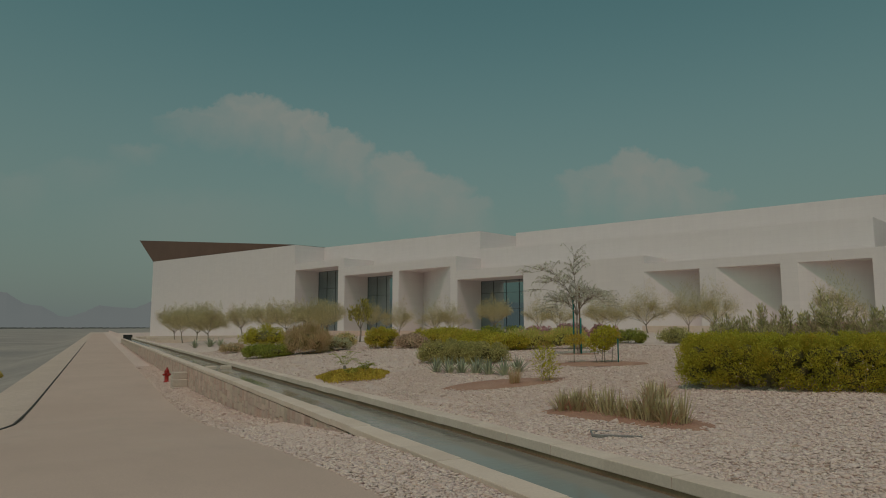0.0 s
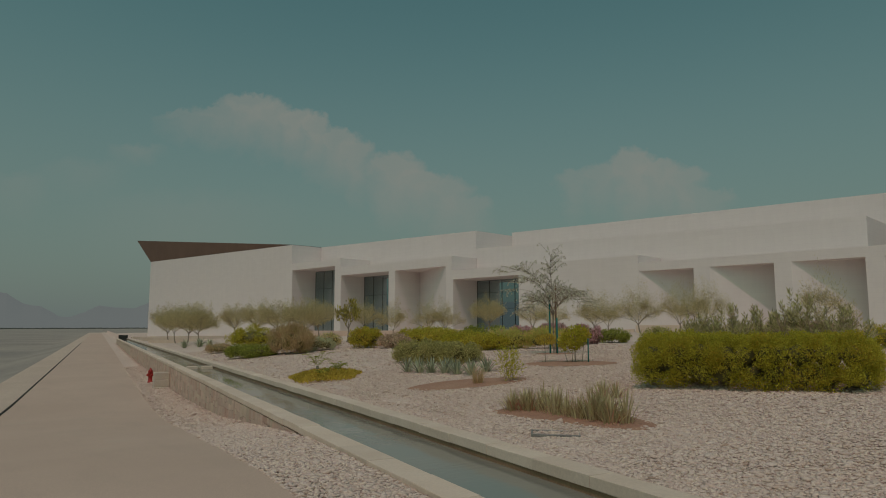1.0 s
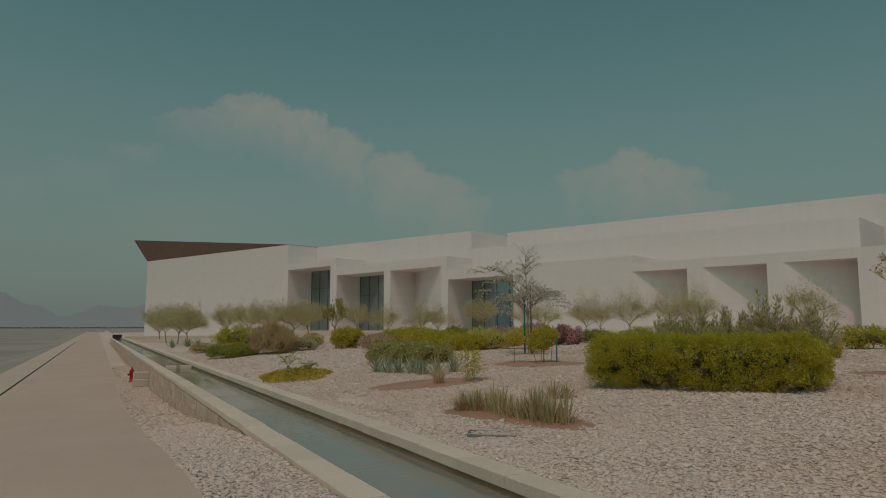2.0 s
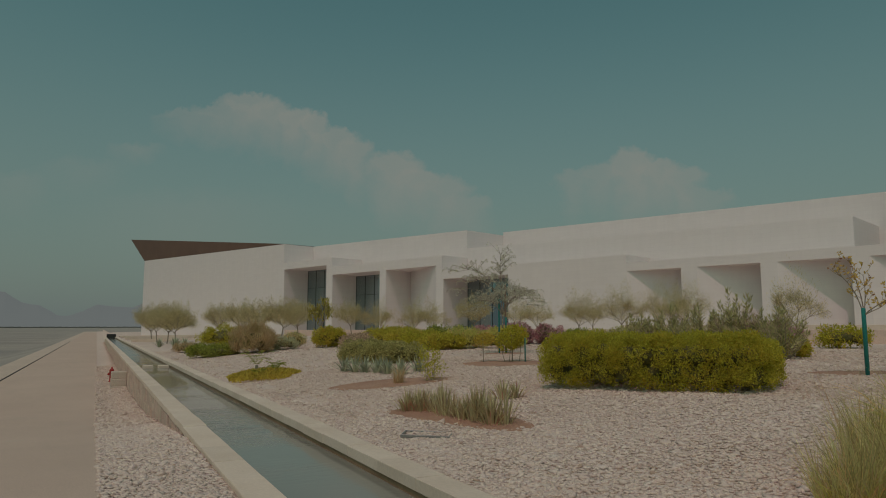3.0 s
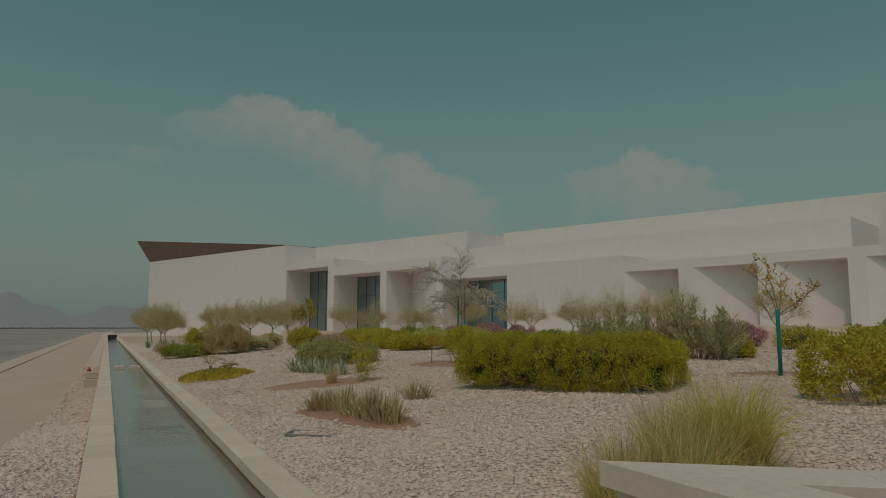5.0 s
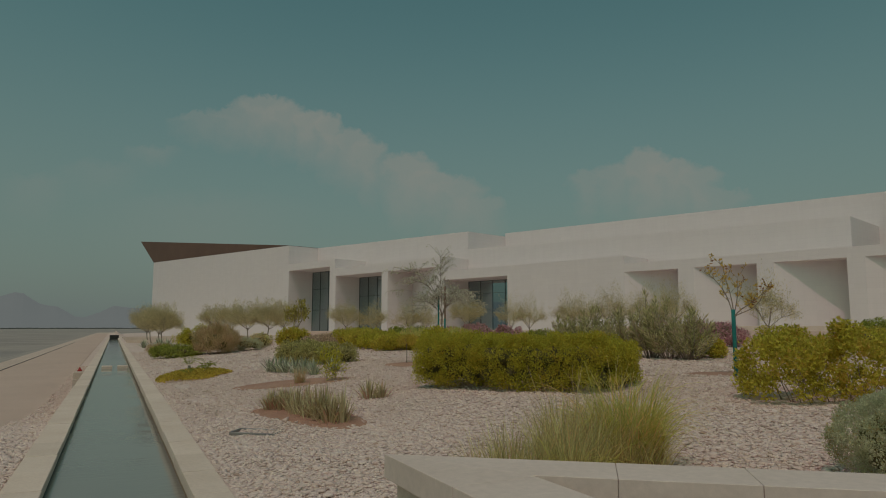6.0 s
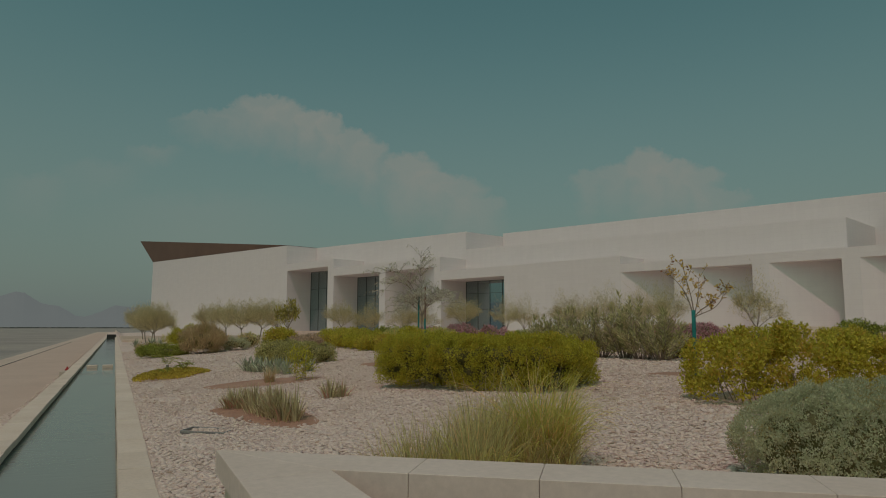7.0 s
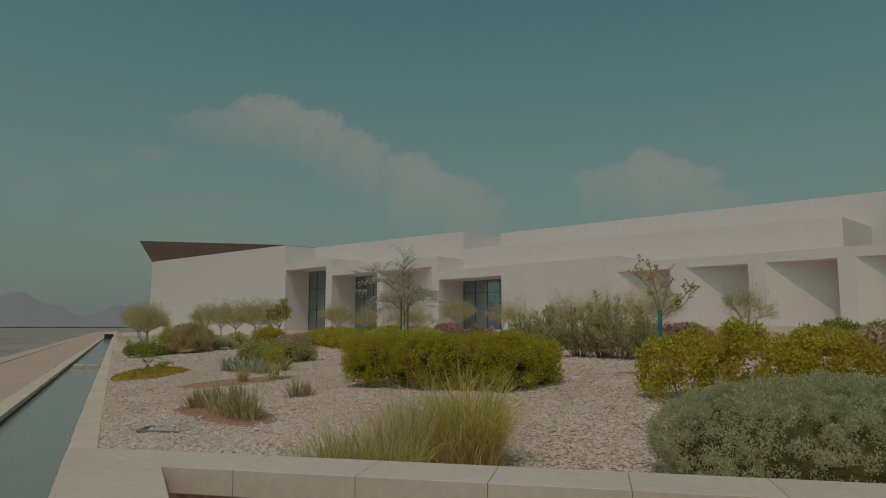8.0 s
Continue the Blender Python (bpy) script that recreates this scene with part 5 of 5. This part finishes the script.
    # two little standards with a stake, in one bed
    shrub("standard_shrub", 12.21, 14.64, [(0, 0, 0.62, 0.28, 0.28, 0.14), (0.12, 0, 0.66, 0.2, 0.2, 0.12)], L_GOLD, 700, (0.06, 0.45), "little golden shrub on a bare thin stem", seed=38, stems=1, stem=0.014, core=0, depth=0.6)
    shrub("standard_shrub", 12.64, 13.92, [(0, 0, 0.66, 0.34, 0.34, 0.30), (-0.1, 0.1, 0.52, 0.3, 0.3, 0.25), (0.12, -0.1, 0.75, 0.26, 0.26, 0.22)], L_HEDGE, 1900, (0.075, 0.45), "leafy green shrub on several bare stems", seed=39, stems=5, stem=0.012, core=0, depth=0.6)

    # feathery trees before the building
    spots = [(11.9, 83.8, 3.8), (11.5, 76.0, 3.6), (10.95, 65.4, 3.35), (10.5, 56.4, 3.05), (19.4, 83.0, 3.8), (18.7, 70.5, 3.5), (18.6, 62.7, 3.3), (18.3, 55.0, 3.1), (20.4, 56.5, 3.1),
             (36.0, 82.8, 4.1), (38.9, 81.2, 4.1), (42.1, 77.0, 4.1), (45.1, 77.7, 4.1), (48.0, 71.4, 4.3), (51.4, 67.2, 4.3), (50.7, 63.0, 4.0), (55.0, 60.5, 4.4), (55.3, 58.1, 4.0), (53.9, 52.0, 4.5), (52.7, 45.8, 4.4), (51.3, 42.0, 4.2)]
    kinds = [tree("acacia_tree", *spots[k][:2], spots[k][2], (3.9, 3.6, 3.9, 3.5)[k], L_TREE, "small feathery acacia with a dusty umbrella crown", 200 + k, 11500, (0.15, 0.10), 0.33, "acacia trees", full=0.66, slim=0.6, cone=66) for k in range(4)]
    grey = [tree("acacia_tree", *spots[k][:2], spots[k][2], 4.2, L_TREE, "small thin acacia with a sparse grey crown", 210 + k, 10500, (0.15, 0.11), 0.19, "acacia trees", full=0.62, slim=0.6, cone=62) for k in (11, 14)]
    for k, (x, y, h) in enumerate(spots):
        if k < 4 or k in (11, 14):
            continue
        thin = k in (10, 12) or k > 14
        src = grey[k % 2] if thin else kinds[k % 4]
        wide = 1.1
        s0 = spots[(11, 14)[k % 2]][2] if thin else spots[k % 4][2]
        ob = copy_thing(src, pose(x, y, ground_at(x, y), 0, 0, 77 * k) @ Matrix.Diagonal((h / s0 * wide, h / s0 * wide, h / s0, 1)))
    tree("olive_tree", 16.8, 41.0, 2.55, 1.7, L_TREEG, "small leafy tree with an open green crown", 230, 520, (0.22, 0.45), 0.36, rough=0.2)
    tree("acacia_tree", 39.7, 23.4, 3.4, 3.1, L_TREE, "small thin acacia with a sparse brown crown", 231, 4200, (0.12, 0.22), 0.2, "acacia trees", full=0.4, slim=0.6)
    # young staked trees
    t1 = young_tree(14.95, 17.7, [((-0.1, 0.1, 1.9), (-0.5, 0.2, 3.1), (-1.45, 0.2, 2.75)), ((-0.05, -0.1, 2.0), (-0.75, -0.3, 2.9), (-1.25, -0.3, 2.15)), ((0.0, 0.0, 2.2), (-0.1, 0.1, 2.7), (-0.05, 0.05, 3.3)), ((0.15, 0.1, 1.7), (0.6, 0.2, 2.3), (1.1, 0.1, 1.75)),
                                  ((0.1, -0.2, 1.7), (0.5, -0.6, 2.2), (0.75, -0.9, 1.6)), ((-0.1, 0.3, 1.7), (-0.4, 0.7, 2.2), (-0.6, 1.0, 1.6)), ((-0.2, -0.1, 1.6), (-0.6, -0.2, 2.1), (-0.9, -0.1, 1.45)), ((0.1, 0.2, 1.8), (0.3, 0.6, 2.4), (0.7, 0.7, 1.95))],
                    L_GREYT, "young sparse weeping tree tied to teal and timber stakes", 236, 1.3, 0.030, 60, 0.62, 0.25, (0.058, 0.5), 12)
    t2 = young_tree(14.45, 5.7, [((-0.06, 0.05, 1.5), (-0.18, 0.1, 1.7), (-0.45, 0.1, 1.9)), ((0.02, 0.0, 1.5), (-0.14, 0.05, 1.75), (-0.16, 0.0, 2.12)), ((0.2, 0.05, 1.2), (0.55, 0.1, 1.15), (0.62, 0.1, 1.62)), ((0.1, -0.2, 1.3), (0.3, -0.5, 1.3), (0.45, -0.6, 1.7)), ((0.1, 0.1, 1.3), (0.2, 0.2, 1.5), (0.22, 0.3, 1.8))],
                    L_AUTUMN, "young nearly bare tree with yellowing leaves in a teal sleeve", 233, 1.1, 0.026, 9, 0.24, -0.2, (0.065, 0.5), 8)
    bm = bmesh.new()
    lathe(bm, [(0.036, 0.0), (0.036, 1.18), (0.030, 1.2)], 12)
    part("sleeve", bm, TEAL, t2, "teal plastic sleeve round the trunk")
    for dx, dy, h, mt, nm in ((-0.12, 0.0, 1.95, TEAL, "teal stake"), (0.10, 0.08, 2.3, WOODPOST, "timber stake"), (0.10, -0.10, 1.2, TEAL, "teal stake")):
        bm = bmesh.new()
        lathe(bm, [(0.028, -0.1), (0.028, h - 0.02), (0.02, h)], 8, Matrix.Translation((dx, dy, 0)))
        part("stake", bm, mt, t1, nm)
    bm = bmesh.new()
    lathe(bm, [(0.018, -0.1), (0.018, 0.62), (0.012, 0.64)], 8)
    ob = part("garden_stake", bm, TEAL, None)
    x, y = 12.85, 13.62
    ob.location = (x, y, ground_at(x, y))
    tagged(ob, "short teal stake beside a leafy shrub", "stake")


plant_garden()

# ---- built things in the garden and by the path ----
def low_wall():
    """The bent parapet near the viewer: coping slabs over a rubble wall."""
    w = thing("low_wall", pose(5.2, -0.6, 0), "low bent parapet wall capped with pale limestone slabs", "wall")
    inv = w.matrix_basis.inverted()
    top, thick = 1.0, 0.092
    o, i = Vector((5.085, -0.11)), Vector((5.372, -0.712))
    run = Vector((0.7585, -0.6517))
    back = Vector((0.6517, 0.7585))
    arm = Vector((-0.06, -1.0)).normalized()

    def slab(pts, name="coping_slab"):
        b = bmesh.new()
        prism(b, [tuple(p) for p in pts], top - thick, top, inv)
        bmesh.ops.recalc_face_normals(b, faces=b.faces)
        bmesh.ops.bevel(b, geom=list(b.edges), offset=0.002, segments=1, affect="EDGES", profile=0.5)
        part(name, b, WALLCAP, w)

    def inner(k):
        return i + run * k

    wide = 0.278
    # mitred corner, then slabs along the long run and the arm
    first = 0.283
    slab([o, i, inner(first - 0.0008), inner(first - 0.0008) + back * wide])
    k = first
    while k < 5.0:
        a, b = inner(k + 0.0008), inner(k + 0.4492)
        slab([a, b, b + back * wide, a + back * wide])
        k += 0.45
    slab([o, o + arm * 0.62, i + arm * 0.02, i])
    for j in range(5):
        a, b = 0.624 + 0.6 * j, 1.22 + 0.6 * j
        slab([o + arm * a, o + arm * b, i + arm * (b - 0.6), i + arm * (a - 0.6)])
    # rubble body set back under the slabs
    body = bmesh.new()
    prism(body, [tuple(inner(0.0) + back * 0.10), tuple(inner(5.2) + back * 0.10), tuple(inner(5.2) + back * 0.25), tuple(inner(0.05) + back * 0.25), tuple(o + Vector((0.03, -0.06))), tuple(o + arm * 3.6 + Vector((0.03, 0))), tuple(i + arm * 3.0 - Vector((0.11, 0))), tuple(i - Vector((0.11, 0.05)))], -0.25, top - thick - 0.003, inv)
    part("wall_body", body, RUBBLE, w, "rosy rubble wall body in shade")


low_wall()


def hydrant():
    x, y = 4.42, 34.5
    h = thing("fire_hydrant", pose(x, y, ground_at(x, y), 0, 0, 200), "red cast-iron fire hydrant on pale gravel", "hydrant")
    part("barrel", lathe(bmesh.new(), [(0.13, 0), (0.13, 0.04), (0.095, 0.06), (0.09, 0.40), (0.115, 0.42), (0.115, 0.46), (0.09, 0.48)], 16), RED, h)
    part("bonnet", lathe(bmesh.new(), [(0.11, 0.48), (0.105, 0.53), (0.075, 0.59), (0.04, 0.62), (0.035, 0.68), (0.02, 0.69)], 16), RED, h)
    for a, r, ln in ((0, 0.055, 0.17), (180, 0.055, 0.17), (90, 0.07, 0.19)):
        m = pose(0, 0, 0.36, 0, 0, a) @ pose(0, 0, 0, 0, 90, 0)
        part("outlet_cap", lathe(bmesh.new(), [(r * 0.8, 0.06), (r * 0.8, ln - 0.05), (r, ln - 0.045), (r, ln - 0.01), (r * 0.5, ln), (r * 0.4, ln + 0.03)], 12, m), RED, h)


hydrant()


def valve_box():
    x, y = 4.5, 30.9
    b = thing("concrete_block", pose(x, y, ground_at(x, y) - 0.27, 0, 0, -2.8), "stepped pale concrete block against the stone wall", "concrete block")
    part("base", box(bmesh.new(), -0.37, 0.25, -0.5, 0.45, -0.1, 0.32, bevel=0.02), CONCRETE, b)
    part("step", box(bmesh.new(), -0.36, 0.25, -0.36, 0.45, 0.322, 0.62, bevel=0.02), CONCRETE, b)
    part("step", box(bmesh.new(), -0.35, 0.25, -0.22, 0.45, 0.622, 0.90, bevel=0.02), CONCRETE, b)


valve_box()


def channel_blocks():
    for v in (3.92, 4.50):
        x, y, _ = uv(29.2, v)
        b = bmesh.new()
        box(b, -0.20, 0.20, -0.22, 0.22, -0.42, 0.10, bevel=0.02)
        ob = part("stepping_block", b, CAP, None)
        ob.matrix_basis = pose(x, y, fall(29.2) - 0.12, 0, 0, -2.8)
        tagged(ob, "pale stone block standing in the channel water", "stone block", "stepping blocks")
    # dark sluice at the far end
    x, y, _ = uv(125.5, 4.25)
    s = thing("sluice_gate", pose(x, y, fall(125) - 0.4, 0, 0, -2.8), "dark metal sluice box closing the channel's far end", "sluice")
    part("frame", box(bmesh.new(), -0.7, 0.7, -0.3, 0.3, 0, 0.95, bevel=0.03), DARK, s)
    part("gate", box(bmesh.new(), -0.5, 0.5, -0.36, -0.30, 0.1, 0.95, bevel=0.01), DARK, s)


channel_blocks()


def drain_frame():
    x, y = 6.24, 6.8
    d = thing("drain_cover", pose(x, y, ground_at(x, y) + 0.016, 1, 1, -38), "grey metal drain frame half buried in gravel", "drain cover")
    for x0, x1, y0, y1 in ((-0.32, 0.32, -0.17, -0.15), (-0.32, -0.30, -0.149, 0.149), (0.30, 0.32, -0.149, 0.149), (-0.32, 0.32, 0.15, 0.17)):
        part("frame_bar", box(bmesh.new(), x0, x1, y0, y1, -0.02, 0.02, bevel=0.005), GREYMETAL, d)


drain_frame()


def far_terraces():
    """Low pale kerbs and walls between the garden and the building."""
    def kerb(x0, y0, x1, y1, h, w, mat, label, sink=0.3):
        a, b = Vector((x0, y0, 0)), Vector((x1, y1, 0))
        ln, yaw = (b - a).length, math.degrees(math.atan2(y1 - y0, x1 - x0))
        z = ground_at((x0 + x1) / 2, (y0 + y1) / 2)
        bm = bmesh.new()
        box(bm, 0, ln, -w / 2, w / 2, -sink, h, bevel=0.02)
        ob = part("garden_wall", bm, mat, None)
        ob.matrix_basis = pose(x0, y0, z, 0, 0, yaw)
        tagged(ob, label, "garden wall", "garden walls")

    kerb(10.1, 96, 34, 101, 0.22, 0.5, CAP, "long low pale stone garden wall")
    kerb(9.3, 80, 22, 80.8, 0.10, 0.4, CAP, "low rosy stone kerb across gravel")
    kerb(11.6, 125, 42, 133, 0.3, 0.5, CAP, "long low pale stone garden wall")
    kerb(30, 93, 46, 86, 0.75, 0.4, RUBBLE_FAR, "low rosy stone wall before the building")
    kerb(46, 88, 63, 62, 0.6, 0.4, CAP, "long low pale stone garden wall")
    kerb(63, 61.6, 70, 20, 0.55, 0.4, CAP, "long low pale stone garden wall")
    kerb(26, 19.5, 33, 6, 0.55, 0.35, RUBBLE_FAR, "low rosy stone wall before the building")


far_terraces()


def left_bank():
    for u, v, w in ((31.0, -5.0, 1.1), (52, -6.0, 0.9)):
        x, y, _ = uv(u, v)
        lm = [(0, 0, 0.2, w * 0.5, w * 0.4, 0.25), (w * 0.2, 0, 0.22, w * 0.3, w * 0.3, 0.24)]
        shrub("desert_tuft", x, y, lm, L_GOLD, 900, (0.10, 0.3), "small yellow desert tuft on the bank", "tuft", "desert tufts", seed=int(u), upward=1.0, core=0.5)


left_bank()


# ---- loose stones ----
def scatter_stones(name, label, count, area, size, seed, holes=(), mat=None, plain=False):
    """Angular stones lying on the ground, thickest near the viewer; one mesh."""
    rng = np.random.default_rng(seed)
    u0, u1, v0, v1, pw = area
    u = u0 + (u1 - u0) * rng.random(count) ** pw
    v = v0 + (v1 - v0) * rng.random(count)
    x, y = u * ALONG.x + v * ACROSS.x, u * ALONG.y + v * ACROSS.y
    keep = np.ones(count, bool)
    for hx, hy, rx, ry, yaw in holes:
        c, s = math.cos(radians(yaw)), math.sin(radians(yaw))
        dx, dy = x - hx, y - hy
        a, b = dx * c + dy * s, -dx * s + dy * c
        keep &= (a / rx) ** 2 + (b / ry) ** 2 > 0.70 + 0.42 * rng.random(count)
    # clear of the bent parapet
    rx_, ry_ = x - 5.085, y + 0.11
    side = rx_ * 0.6517 + ry_ * 0.7585
    keep &= ~((x > 5.0) & (side < 0.08))
    u, v, x, y = u[keep], v[keep], x[keep], y[keep]
    n = len(x)
    z = np.array([max(land_z(a, b), path_z(a) - 0.004) if 2.0 < b < 2.22 else land_z(a, b) for a, b in zip(u, v)])
    wav = np.array([0.035 * noise.noise(Vector((a * 0.55, b * 0.55, 3.0))) if b > 5.5 else 0.0 for a, b in zip(u, v)])
    t = (1 + 5 ** 0.5) / 2
    ico = unit(np.array([(-1, t, 0), (1, t, 0), (-1, -t, 0), (1, -t, 0), (0, -1, t), (0, 1, t), (0, -1, -t), (0, 1, -t), (t, 0, -1), (t, 0, 1), (-t, 0, -1), (-t, 0, 1)], float))
    tri = np.array([(0, 11, 5), (0, 5, 1), (0, 1, 7), (0, 7, 10), (0, 10, 11), (1, 5, 9), (5, 11, 4), (11, 10, 2), (10, 7, 6), (7, 1, 8), (3, 9, 4), (3, 4, 2), (3, 2, 6), (3, 6, 8), (3, 8, 9), (4, 9, 5), (2, 4, 11), (6, 2, 10), (8, 6, 7), (9, 8, 1)])
    if plain:  # squarer stones with fewer faces
        ico = np.array([(a, b, c) for a in (-0.62, 0.62) for b in (-0.62, 0.62) for c in (-0.7, 0.7)])
        tri = np.array([(0, 1, 3), (0, 3, 2), (4, 6, 7), (4, 7, 5), (0, 4, 5), (0, 5, 1), (2, 3, 7), (2, 7, 6), (1, 5, 7), (1, 7, 3)])
    corners = len(ico)
    s = size * rng.lognormal(0, 0.33, n)
    ext = np.stack([s * rng.uniform(0.75, 1.3, n), s * rng.uniform(0.6, 1.0, n), s * rng.uniform(0.26, 0.44, n)], 1) * 0.5
    shape = ico[None] * (1 + 0.22 * rng.normal(size=(n, corners, 1))) * ext[:, None]
    a, tilt = rng.uniform(0, 2 * np.pi, n), rng.normal(0, 0.16, n)
    ca, sa, ct, st = np.cos(a)[:, None], np.sin(a)[:, None], np.cos(tilt)[:, None], np.sin(tilt)[:, None]
    px, py, pz = shape[..., 0], shape[..., 1], shape[..., 2]
    px, pz = px * ct - pz * st, px * st + pz * ct
    px, py = px * ca - py * sa, px * sa + py * ca
    pos = np.stack([px + x[:, None], py + y[:, None], pz + (z + wav + s * 0.03 + rng.random(n) * size * 0.16)[:, None]], 2)
    faces = (tri[None] + (np.arange(n) * corners)[:, None, None]).reshape(-1, 3)
    me = array_mesh(name, pos.reshape(-1, 3), faces, not plain)
    me.materials.append(mat or PEBBLE)
    tagged(new(name, me), label, "gravel", kind="stuff")


GRAVEL_TEXT = "loose pale limestone gravel over the garden"
scatter_stones("garden_gravel", GRAVEL_TEXT, 46000, (-1.5, 9, 5.12, 10.6, 1.0), 0.046, 1, BEDS)
scatter_stones("garden_gravel_middle", GRAVEL_TEXT, 34000, (9, 18, 5.12, 14.2, 1.0), 0.047, 5, BEDS, plain=True)
scatter_stones("garden_gravel_side", GRAVEL_TEXT, 18000, (-1.5, 9, 10.6, 16, 1.0), 0.050, 6, BEDS, plain=True)
scatter_stones("garden_gravel_far", GRAVEL_TEXT, 22000, (18, 44, 5.12, 21, 1.0), 0.066, 2, BEDS, plain=True)
scatter_stones("garden_gravel_beyond", GRAVEL_TEXT, 15000, (6, 20, 14.2, 24, 1.0), 0.066, 7, BEDS, plain=True)
scatter_stones("path_gravel", "loose pale gravel between path and wall", 13000, (2.0, 14, 2.08, 3.2, 1.0), 0.046, 3)
scatter_stones("path_gravel_far", "loose pale gravel between path and wall", 9000, (14, 50, 2.08, 3.2, 1.0), 0.066, 4, plain=True)
facing_stones()
